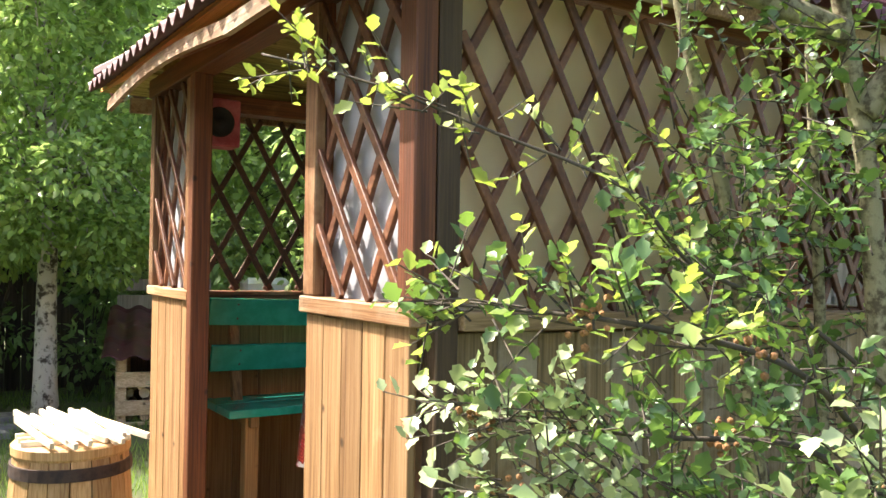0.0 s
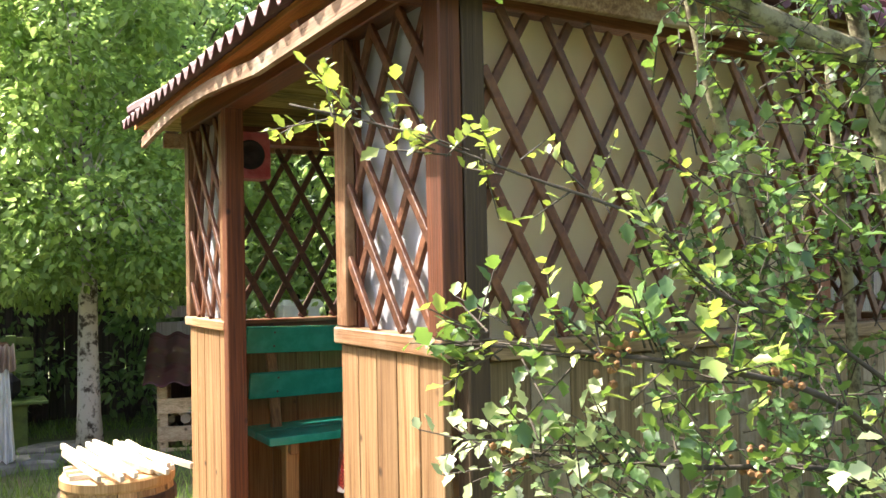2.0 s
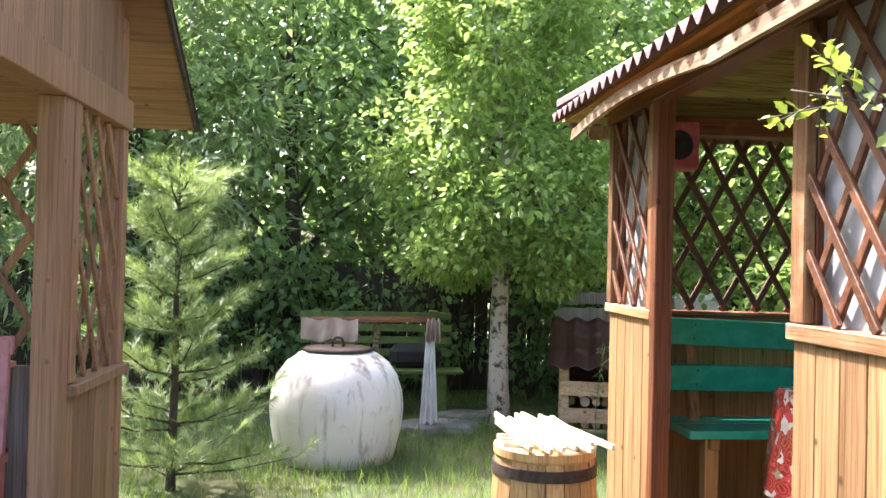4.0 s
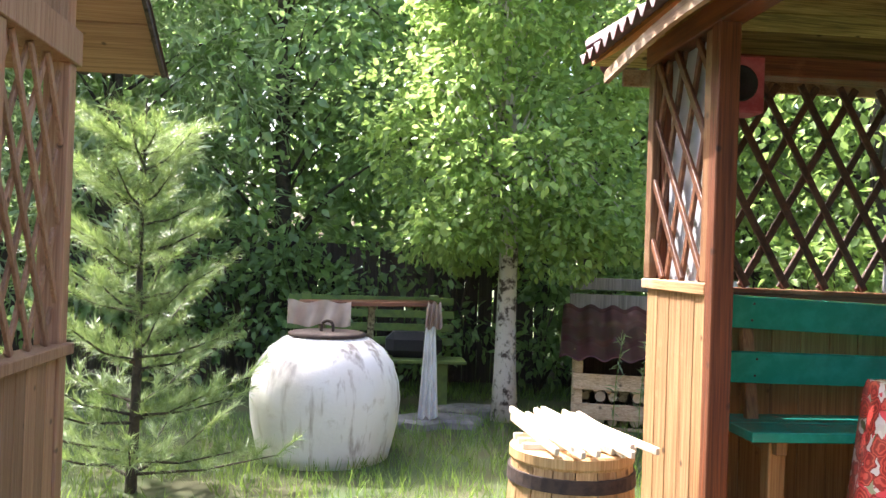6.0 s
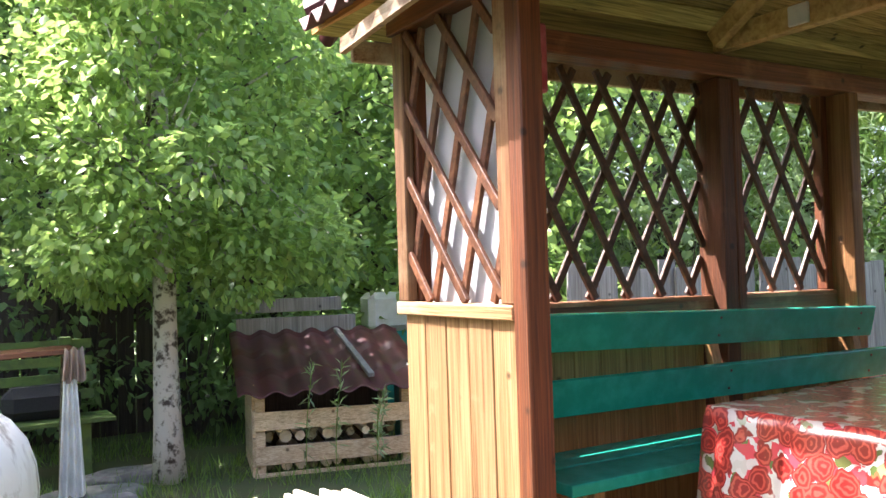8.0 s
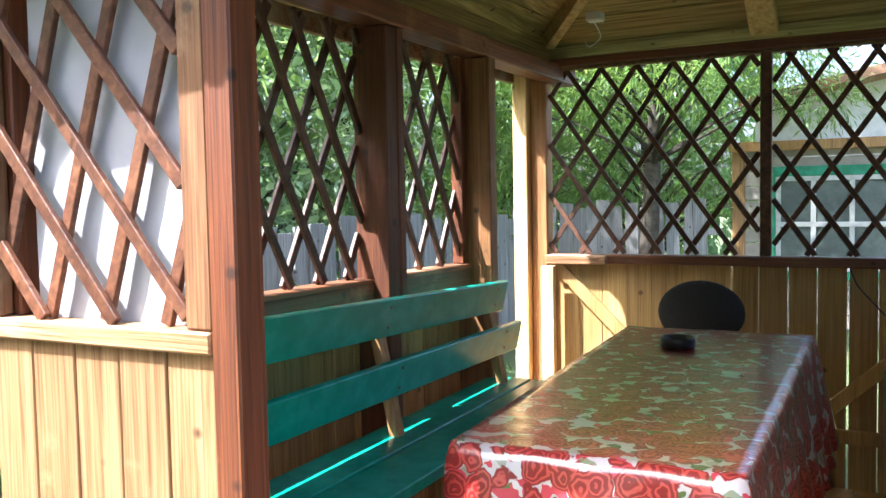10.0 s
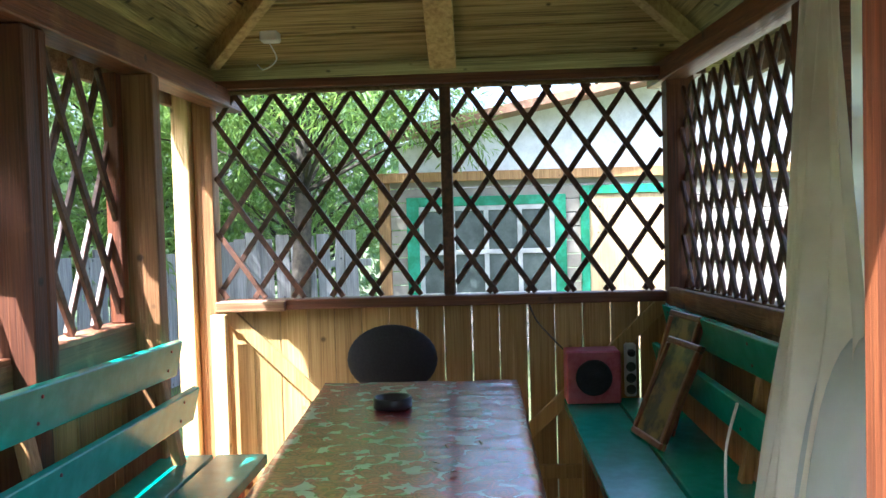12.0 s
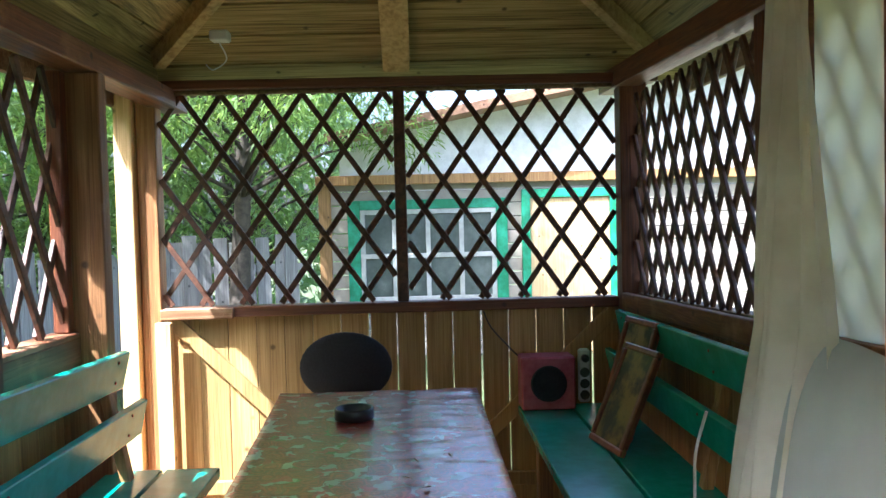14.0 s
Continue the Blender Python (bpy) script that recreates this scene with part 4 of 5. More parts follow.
tagged(film_ob, "pale translucent film draped over the bench back", "film")

box_lamp = finish("junction_box", box(2.79, 2.804, 5.37, 5.45, 2.04, 2.11, 0.004), WHITE)
tagged(box_lamp, "white junction box on the tie beam", "junction box")
box_two = finish("junction_box", box(4.0, 4.06, 5.40, 5.47, 2.12, 2.16, 0.006), WHITE)
tagged(box_two, "small white junction box with loose wires under the ceiling", "junction box")
wire = finish("wire", tube(curve_points([(4.03, 5.44, 2.12), (4.06, 5.42, 2.06), (4.1, 5.48, 2.03), (4.16, 5.52, 2.06)]), [0.003] * 25, 5), WHITE)
tagged(wire, "loose white wire loop under the ceiling corner", "wire")

# ---- the yard ----
gb = bmesh.new()
bmesh.ops.create_grid(gb, x_segments=120, y_segments=120, size=60)
for v in gb.verts:
    v.co.z = 0.02 * noise.noise(v.co * 0.9) - 0.015
ground = finish("ground", gb, SOIL)
tagged(ground, "trodden lawn and bare soil of the yard", "ground", "", "structure")
for x0, x1, y0, y1, n in ((-1.6, 3.6, 6.2, 10.6, 16000), (3.4, 8.0, 1.5, 9.0, 6000)):
    rng = np.random.default_rng(int(n))
    p = np.column_stack([rng.uniform(x0, x1, n), rng.uniform(y0, y1, n), np.zeros(n) - 0.01])
    keep = np.array([noise.noise((a * 1.3, b * 1.3, 0)) > -0.25 for a, b, _ in p])
    keep &= ~((p[:, 0] > 3.3) & (p[:, 0] < 4.9) & (p[:, 1] > 3.4) & (p[:, 1] < 6.1))
    p = p[keep]
    a = np.column_stack([rng.normal(0, 0.4, len(p)), rng.normal(0, 0.4, len(p)), np.ones(len(p))])
    g = foliage("grass", "blade", p, a, rng.uniform(0.04, 0.12, len(p)), GRASS, None, "", 1.0, 3)
    tagged(g, "short uneven green lawn grass", "grass", "", "stuff")

# white clay oven jar with its iron lid
JX, JY = 0.236, 7.9
jar = thing("clay_oven", "whitewashed round clay oven standing on the lawn", "oven")
part("body", lathe([(0.385, -0.04), (0.41, 0.06), (0.44, 0.2), (0.455, 0.33), (0.447, 0.44), (0.41, 0.55), (0.345, 0.635), (0.27, 0.69), (0.225, 0.706)], (JX, JY, 0), 56, None, 0.02), LIME, jar, "limewashed body with dark streaks", True)
part("lid", lathe([(0.001, 0.702), (0.215, 0.702), (0.236, 0.708), (0.236, 0.724), (0.215, 0.732), (0.05, 0.738), (0.001, 0.738)], (JX, JY, 0), 40, None, 0.02), RUST, jar, "rusted iron lid", True)
part("handle", tube(curve_points([(JX - 0.035, JY - 0.05, 0.735), (JX - 0.03, JY - 0.05, 0.785), (JX + 0.0, JY - 0.05, 0.8), (JX + 0.03, JY - 0.05, 0.785), (JX + 0.035, JY - 0.05, 0.735)]), [0.009] * 25, 8), RUST, jar)

# barrel with fresh sticks
barrel = thing("barrel", "small wooden barrel with iron hoops", "barrel")
BCX, BCY = 1.165, 5.58
for k in range(18):
    a0, a1 = k * math.tau / 18, (k + 0.94) * math.tau / 18
    bm = bmesh.new()
    rings = []
    for r, z in ((0.185, 0.0), (0.218, 0.18), (0.228, 0.3), (0.22, 0.42), (0.208, 0.54)):
        rings.append([bm.verts.new((BCX + rr * math.cos(a), BCY + rr * math.sin(a), z)) for rr, a in ((r, a0), (r, a1), (r - 0.02, a1), (r - 0.02, a0))])
    for p, q in zip(rings, rings[1:]):
        for j in range(4):
            bm.faces.new((p[j], p[(j + 1) % 4], q[(j + 1) % 4], q[j]))
    bm.faces.new(rings[0])
    bm.faces.new(rings[-1])
    part("stave", bm, STAVE, barrel)
for z, r in ((0.455, 0.217), (0.12, 0.215)):
    part("hoop", lathe([(r, z), (r + 0.006, z), (r + 0.004, z + 0.045), (r - 0.003, z + 0.045)], (BCX, BCY, 0), 36), RUST, barrel)
part("lid", lathe([(0.001, 0.525), (0.21, 0.525), (0.216, 0.535), (0.216, 0.565), (0.208, 0.573), (0.001, 0.573)], (BCX, BCY, 0), 36), STAVE, barrel)
rng = random.Random(4)
for k in range(3):
    c = Vector((BCX, BCY - 0.1 + 0.1 * k, 0.583))
    d = Vector((0.19, 0.02 * (k - 1), 0))
    st = finish("stick", bar(c - d, c + d, 0.022, 0.017, (0, 0, 1), 0.002), FRESH)
    tagged(st, "freshly planed pale stick lying across the barrel", "stick", "sticks on the barrel")
for k in range(9):
    c = Vector((BCX - 0.14 + 0.036 * k, BCY + rng.uniform(-0.03, 0.03), 0.612 + 0.012 * (k % 2)))
    d = Vector((rng.uniform(0.04, 0.13), -0.24, -0.02 - rng.uniform(0.0, 0.012))) * rng.uniform(0.75, 1.05)
    st = finish("stick", bar(c - d, c + d, 0.024, 0.017, (0, 0, 1), 0.002), FRESH)
    tagged(st, "freshly planed pale stick lying on the barrel", "stick", "sticks on the barrel")

# wood store with a maroon tile roof
U = Vector((0.967, -0.254, 0)).normalized()
V = Vector((0.254, 0.967, 0)).normalized()
O = Vector((2.0, 8.8, -0.075))
shed = thing("wood_store", "low slatted log crate under a maroon tiled roof", "wood store")


def at(u, v, z):
    return O + U * u + V * v + Vector((0, 0, z))


for z in (0.03, 0.195, 0.41):
    part("front_slat", bar(at(0, 0, z), at(1.0, 0, z), 0.115, 0.02, (0, 0, 1)), CRATE, shed)
for z in (0.05, 0.22, 0.39, 0.56):
    part("side_slat", bar(at(0.0, 0.02, z), at(0.0, 0.75, z), 0.16, 0.02, (0, 0, 1)), CRATE, shed)
for u, v in ((0.04, 0.04), (0.98, 0.04), (0.04, 0.72), (0.98, 0.72)):
    part("corner_post", bar(at(u, v, 0), at(u, v, 0.56 + 0.25 * v), 0.06, 0.06, U), CRATE, shed)
part("back_panel", bar(at(0, 0.78, 0.4), at(1.02, 0.78, 0.4), 0.8, 0.02, (0, 0, 1)), DARK_WOOD, shed)
sb = bmesh.new()
grid = []
for j in range(37):
    t = j / 36
    step = 0.02 * (1 - (t * 3.0) % 1.0)
    grid.append([sb.verts.new(at(-0.1 + 1.22 * i / 72, -0.16 + 1.0 * t, 0.57 + 0.32 * t + step + 0.018 * math.sin(i / 72 * 1.22 / 0.18 * math.tau))) for i in range(73)])
for p, q in zip(grid, grid[1:]):
    for k in range(72):
        sb.faces.new((p[k], p[k + 1], q[k + 1], q[k]))
rf = part("roof_sheet", sb, ROOFING, shed, "maroon metal tile sheet", True)
rf.modifiers.new("thickness", "SOLIDIFY").thickness = 0.006
part("batten", bar(at(0.75, -0.02, 0.66), at(0.66, 0.8, 0.91), 0.04, 0.03, U), GREY_WOOD, shed)
part("ridge_board", bar(at(-0.05, 0.87, 0.95), at(0.82, 0.87, 0.95), 0.13, 0.025, (0, 0, 1)), GREY_WOOD, shed)
part("ridge_board", bar(at(-0.05, 0.9, 1.1), at(0.72, 0.9, 1.1), 0.1, 0.025, (0, 0, 1)), GREY_WOOD, shed)
rng = random.Random(9)
for row, z in enumerate((0.115, 0.295, 0.175, 0.345)):
    for k in range(10):
        u = 0.1 + k * 0.088 + rng.uniform(-0.02, 0.02)
        v0 = 0.06 + rng.uniform(0, 0.05)
        r = rng.uniform(0.026, 0.042)
        lg = finish("log", tube([at(u, v0, z), at(u, v0 + 0.4, z)], [r, r * 0.95], 9), FRESH if k % 3 else BARK)
        tagged(lg, "split birch log stacked in the crate", "log", "logs in the crate")

# turquoise bin with a white cistern beyond the store
bin_ob = thing("plastic_bin", "turquoise tank with a pale rim beside the wood store", "tank")
part("tank", bar(at(1.36, 0.45, 0.0), at(1.36, 0.45, 0.67), 0.6, 0.55, U, 0.03), TURQ, bin_ob)
part("rim", bar(at(1.36, 0.45, 0.67), at(1.36, 0.45, 0.705), 0.68, 0.63, U, 0.012), WHITE, bin_ob)
tub = thing("wash_tub", "white wash basin on a turquoise stand by the fence", "basin")
part("stand", bar(at(1.27, 1.63, 0.0), at(1.27, 1.63, 0.83), 0.44, 0.4, U, 0.02), TURQ, tub)
part("basin", bar(at(1.27, 1.63, 0.83), at(1.27, 1.63, 1.15), 0.46, 0.42, U, 0.05), WHITE, tub)

# lime-green slatted bench behind the oven, with an ironing-board like rack and rags
gbnch = thing("garden_bench", "weathered lime-green slatted garden bench in the shade", "bench")
GX, GY = 0.6, 9.63
for k, z in enumerate((0.5, 0.61, 0.72, 0.83)):
    part("back_slat", bar((GX - 0.75, GY + 0.12 + k * 0.02, z), (GX + 0.62, GY + 0.12 + k * 0.02, z), 0.065, 0.02, (0, 0, 1)), GREEN_OLD, gbnch)
for k in range(3):
    part("seat_slat", bar((GX - 0.75, GY - 0.28 + k * 0.12, 0.38), (GX + 0.68, GY - 0.28 + k * 0.12, 0.38), 0.1, 0.025, (0, 1, 0)), GREEN_OLD, gbnch)
for x in (GX - 0.6, GX + 0.45):
    part("leg", box(x - 0.09, x + 0.09, GY - 0.27, GY - 0.2, 0, 0.365), GREEN_OLD, gbnch)
    part("back_leg", box(x - 0.04, x + 0.04, GY + 0.15, GY + 0.2, 0, 0.88), GREEN_OLD, gbnch)
bag = finish("dark_bag", box(GX + 0.05, GX + 0.5, GY - 0.2, GY + 0.02, 0.394, 0.6, 0.06), FABRIC_BLACK)
tagged(bag, "slack black bag lying on the green bench", "bag")
rack = thing("trestle", "low red-edged board trestle hung with a stained rag", "trestle")
RX, RYY = 0.49, 8.87
part("board", bar((RX - 0.5, RYY, 0.845), (RX + 0.49, RYY, 0.865), 0.3, 0.03, (0, 1, 0)), SILL_X, rack, "board with a faded red edge")
for x in (RX - 0.35, RX + 0.0, RX + 0.42):
    part("leg", bar((x, RYY + 0.02, 0), (x + 0.03, RYY + 0.02, 0.84), 0.05, 0.04, (1, 0, 0)), BARK, rack)


def hanging(name, x0, x1, y, z0, z1, material, label, taper=0.0, seed=0):
    """A hanging rag with folds, gathered towards one end."""
    bm = bmesh.new()
    rows = []
    for i in range(17):
        t = i / 16
        w = (x1 - x0) * (1 - taper * (1 - t))
        c = (x0 + x1) / 2
        rows.append([bm.verts.new((c + w * (j / 24 - 0.5), y - 0.01 + 0.02 * math.sin(j * 0.9 + seed + t * 2) * (0.4 + t), z1 + (z0 - z1) * t + 0.012 * math.sin(j * 0.5 + seed))) for j in range(25)])
    for p, q in zip(rows, rows[1:]):
        for k in range(24):
            bm.faces.new((p[k], p[k + 1], q[k + 1], q[k]))
    ob = finish(name, bm, material, None, "", True)
    return tagged(ob, label, "rag")


hanging("rag", RX - 0.56, RX - 0.12, RYY - 0.17, 0.7, 0.868, RAG, "stained pinkish rag over the trestle board", 0.0, 1)
hanging("rag", RX + 0.40, RX + 0.53, RYY - 0.17, 0.7, 0.88, RAG, "knotted grey rag on the trestle's end", 0.3, 2)
hanging("cloth_strip", RX + 0.37, RX + 0.52, RYY - 0.15, 0.06, 0.72, WHITE, "long white cloth strip hanging from the trestle", 0.55, 3)
for c, r, h in (((1.0, 8.85, 0), 0.36, 0.05), ((1.3, 9.25, 0), 0.26, 0.06)):
    bm = lathe([(r, -0.02), (r * 0.97, h * 0.6), (r * 0.85, h), (0.001, h * 1.05)], (0, 0, 0), 14, None, 0.5)
    bmesh.ops.transform(bm, matrix=Matrix.Translation(c) @ Matrix.Diagonal((1, 0.55, 1, 1)), verts=bm.verts)
    sl = finish("stone_slab", bm, STONE)
    tagged(sl, "flat grey stone slab lying in the grass", "stone", "stone slabs")

# fences


def fence(name, p, q, height, width, material, label, lean=0.03, seed=0):
    f = tagged(new(name), label, "fence")
    rng = random.Random(seed)
    p, q = Vector(p), Vector(q)
    u = (q - p).normalized()
    n = int((q - p).length / width)
    for k in range(n):
        c = p + u * (width * (k + 0.5))
        h = height + rng.uniform(-0.05, 0.05)
        part("board", bar(c, c + Vector((rng.uniform(-lean, lean), rng.uniform(-lean, lean), h)), width * 0.93, 0.02, u, 0.002), material, f)
    for z in (0.35, height - 0.3):
        nrm = Vector((-u.y, u.x, 0)) * 0.04
        part("rail", bar(p + nrm + Vector((0, 0, z)), q + nrm + Vector((0, 0, z)), 0.07, 0.03, (0, 0, 1)), material, f)
    return f


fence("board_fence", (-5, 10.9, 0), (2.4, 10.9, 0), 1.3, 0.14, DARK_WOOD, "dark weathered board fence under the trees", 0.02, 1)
fence("board_fence", (3.75, 7.9, 0), (8.9, 7.3, 0), 1.22, 0.15, GREY_WOOD, "grey weathered board fence beside the gazebo", 0.03, 2)
fence("board_fence", (8.6, 7.4, 0), (9.3, 5.75, 0), 1.3, 0.14, GREY_WOOD, "grey leaning board fence by the house", 0.05, 3)

# ---- trees ----


def tree(name, label, base, height, spread, leaf_shape, leaf_size, n_clumps, per, leaves, bark, trunk_r, low=0.3, seed=1, lean=(0, 0), clump_r=0.45, bare=0.12, sprays=()):
    """A tapered trunk with limbs, and a crown of leaf clumps round the limb ends."""
    rng = np.random.default_rng(seed)
    t = thing(name, label, "tree")
    b = Vector(base)
    pts = [b + Vector((lean[0] * s + 0.06 * math.sin(s * 5 + seed), lean[1] * s + 0.05 * math.cos(s * 4 + seed), height * s - 0.05)) for s in (0, 0.08, 0.2, 0.35, 0.5, 0.7, 0.92)]
    bm = tube(pts, [trunk_r * f for f in (1.35, 1.05, 0.92, 0.78, 0.6, 0.38, 0.12)], 12, None, 0.06)
    centres, radii = [], []
    for k in range(n_clumps):
        s = low + (1 - low) * (k + rng.uniform(0, 1)) / n_clumps
        a = k * 2.399 + rng.uniform(-0.4, 0.4)
        shape = math.sin(math.pi * min(1, max(0.08, (s - low) / (1 - low) * 0.8 + 0.22))) ** 0.6
        r = spread * shape * rng.uniform(0.35, 1.0)
        c = b + Vector((lean[0] * s + r * math.cos(a), lean[1] * s + r * math.sin(a), height * s))
        centres.append(c[:])
        radii.append(clump_r * rng.uniform(0.7, 1.25))
        if k % 2 == 0:
            root = b + Vector((lean[0] * s, lean[1] * s, height * max(bare, s - 0.15)))
            mid = root.lerp(c, 0.5) + Vector((0, 0, 0.08 * r))
            tube([root, mid, c], [trunk_r * 0.33 * (1.2 - s), trunk_r * 0.2 * (1.2 - s), 0.004], 6, bm)
    for x, y, z in sprays:
        c = b + Vector((x, y, z))
        centres.append(c[:])
        radii.append(clump_r * 0.85)
        tube([b + Vector((lean[0] * 0.4, lean[1] * 0.4, z + 0.45)), b + Vector((x * 0.6, y * 0.6, z + 0.35)), c], [0.014, 0.009, 0.003], 6, bm)
    part("trunk", bm, bark, t, "", True)
    p, a = clumps(rng, centres, radii, per)
    foliage("crown", leaf_shape, p, a, rng.uniform(0.7, 1.3, len(p)) * leaf_size, leaves, t, "", 1.0, seed)
    return t


tree("birch_tree", "young birch with pale scaly bark and fresh green leaves", (1.61, 9.08, 0), 4.4, 1.05, "ovate", 0.066, 120, 210, BIRCH_LEAF, BARK_BIRCH, 0.085, 0.28, 5, (-0.25, -0.1), 0.34, 0.4,
     ((0.3, -0.7, 1.5), (0.6, -0.7, 1.55), (0.8, -0.4, 1.4), (0.2, -0.6, 1.6), (-0.3, -0.5, 1.45), (0.9, -0.1, 1.6), (-0.55, -0.3, 1.4), (0.55, -0.3, 1.5)))
for k, (x, y, h, s, sh, ls, lf, n) in enumerate((
        (-0.4, 11.6, 6.0, 1.7, "ovate", 0.1, WOODS_LEAF, 70), (1.2, 11.9, 6.4, 1.8, "ovate", 0.1, WOODS_LEAF, 80),
        (2.9, 11.5, 6.2, 1.8, "ovate", 0.1, WOODS_LEAF, 80), (-2.0, 11.2, 6.0, 1.7, "narrow", 0.16, WILLOW_LEAF, 80),
        (-3.8, 11.0, 6.0, 1.8, "narrow", 0.16, WILLOW_LEAF, 60), (4.5, 11.2, 6.0, 1.9, "ovate", 0.1, BIRCH_LEAF, 70),
        (4.6, 9.3, 5.0, 1.5, "ovate", 0.09, BIRCH_LEAF, 70), (6.4, 9.6, 5.0, 1.6, "narrow", 0.14, WILLOW_LEAF, 70), (8.3, 9.2, 5.2, 1.8, "narrow", 0.14, SALLOW_LEAF, 90),
        (10.8, 8.9, 5.4, 2.0, "narrow", 0.11, SALLOW_LEAF, 110), (11.1, 6.9, 5.0, 1.6, "narrow", 0.1, SALLOW_LEAF, 110), (-5.5, 9.5, 6.0, 2.0, "ovate", 0.1, WOODS_LEAF, 50))):
    kind = "narrow leaves" if sh == "narrow" else "broad leaves"
    tree("tree", "dense green tree with %s behind the yard fence" % kind, (x, y, 0), h, s, sh, ls, n, 190 if sh == "narrow" else 105, lf, BARK_DARK, 0.1, 0.12 if k < 6 else 0.16, 20 + k, (0, 0), 0.55)
tree("willow_tree", "willow with fine narrow leaves hanging before the neighbour house", (8.75, 6.35, 0), 4.7, 1.95, "narrow", 0.1, 120, 260, SALLOW_LEAF, BARK_DARK, 0.1, 0.46, 44, (0, -0.1), 0.42, 0.36)
rng = np.random.default_rng(76)
for x0, x1, y0, y1, n in ((-9, 9, 12.6, 14.6, 46000), (5, 13, 10.2, 12.6, 9000), (11.5, 13.5, 5.6, 10.5, 7000), (-9, -6, 2, 12.6, 9000)):
    p = np.column_stack([rng.uniform(x0, x1, n), rng.uniform(y0, y1, n), rng.uniform(0, 1, n) ** 0.85 * 7.5])
    p[:, 2] *= 0.8 + 0.2 * np.sin(p[:, 0] * 1.7) * np.cos(p[:, 1] * 1.1)
    w = foliage("far_woods", "ovate", p, rng.normal(0, 1, (n, 3)) - np.array([0, 0, 0.4]), rng.uniform(0.14, 0.26, n), WOODS_LEAF, None, "", 1.0, abs(int(x1)))
    tagged(w, "dense leafy woods beyond the fences", "woods", "", "stuff")
rng = np.random.default_rng(77)
for k, (x, y, r, h, lf) in enumerate(((-0.9, 10.3, 0.5, 1.1, WOODS_LEAF), (0.0, 10.5, 0.5, 1.15, WOODS_LEAF), (0.75, 10.55, 0.45, 1.15, WOODS_LEAF), (2.05, 10.3, 0.4, 1.2, WOODS_LEAF), (2.9, 10.5, 0.5, 1.5, WOODS_LEAF), (-2.2, 10.0, 0.6, 1.2, WOODS_LEAF), (3.9, 8.6, 0.5, 1.6, BIRCH_LEAF), (5.3, 8.4, 0.5, 1.7, WILLOW_LEAF), (7.0, 8.2, 0.6, 1.7, WILLOW_LEAF), (-0.6, 10.6, 0.5, 1.6, WOODS_LEAF), (1.3, 10.7, 0.5, 1.7, WOODS_LEAF), (2.4, 10.7, 0.5, 1.8, WOODS_LEAF), (-1.5, 10.5, 0.5, 1.7, WOODS_LEAF))):
    sh = thing("shrub", "leafy green shrub growing along the fence", "shrub", "", "shrubs along the fence")
    bm = bmesh.new()
    cs, rs = [], []
    for j in range(9):
        c = (x + rng.normal(0, r * 0.6), y + rng.normal(0, r * 0.35), rng.uniform(0.25, h))
        cs.append(c)
        rs.append(0.3)
        part("stem", tube([(x, y, -0.03), ((x + c[0]) / 2, (y + c[1]) / 2, c[2] * 0.6), c], [0.014, 0.01, 0.003], 6), BARK_DARK, sh)
    p, a = clumps(rng, cs, rs, 60)
    foliage("foliage", "ovate", p, a, rng.uniform(0.06, 0.12, len(p)), lf, sh, "", 1.0, 40 + k)

# young pine by the summer house
pine = thing("young_pine", "young pine with long light-green needles", "tree")
PX, PY = -0.68, 7.05
rng = np.random.default_rng(12)
bm = tube([(PX, PY, -0.03), (PX + 0.01, PY, 0.6), (PX, PY + 0.02, 1.2), (PX + 0.01, PY, 1.95)], [0.03, 0.022, 0.014, 0.004], 10)
pos, alo, siz = [], [], []
for tier, z in enumerate((0.12, 0.38, 0.64, 0.9, 1.14, 1.38, 1.62)):
    for k in range(8):
        a = k * math.tau / 8 + tier * 0.5 + rng.uniform(-0.3, 0.3)
        ln = (0.68 - 0.075 * tier) * rng.uniform(0.65, 1.1)
        z0 = z + rng.uniform(-0.07, 0.07)
        rise = rng.uniform(0.1, 0.26)
        pts = [Vector((PX, PY, z0)), Vector((PX + 0.5 * ln * math.cos(a), PY + 0.5 * ln * math.sin(a), z0 + 0.3 * rise)), Vector((PX + ln * math.cos(a), PY + ln * math.sin(a), z0 + rise))]
        tube(pts, [0.009, 0.006, 0.003], 6, bm)
        for m in range(6):
            f = 0.16 + 0.84 * m / 5
            tip = pts[0].lerp(pts[1], min(1, f * 2)) if f < 0.5 else pts[1].lerp(pts[2], f * 2 - 1)
            turn = a + (m % 2 * 2 - 1) * rng.uniform(0.4, 0.9) * (m < 5)
            out = Vector((math.cos(turn), math.sin(turn), rng.uniform(0.35, 0.9))).normalized()
            for q in range(110):
                s = rng.uniform(-0.03, 0.13)
                pos.append((tip + out * s)[:])
                alo.append((out * 1.0 + Vector(rng.normal(0, 0.5, 3)))[:])
                siz.append(rng.uniform(0.06, 0.115))
for q in range(160):
    z = rng.uniform(1.3, 1.95)
    pos.append((PX, PY, z))
    alo.append((rng.normal(0, 0.5), rng.normal(0, 0.5), 0.8))
    siz.append(rng.uniform(0.07, 0.11))
part("trunk", bm, BARK_DARK, pine)
foliage("needle_foliage", "needle", pos, alo, np.array(siz), NEEDLE, pine, "", 1.0, 6)

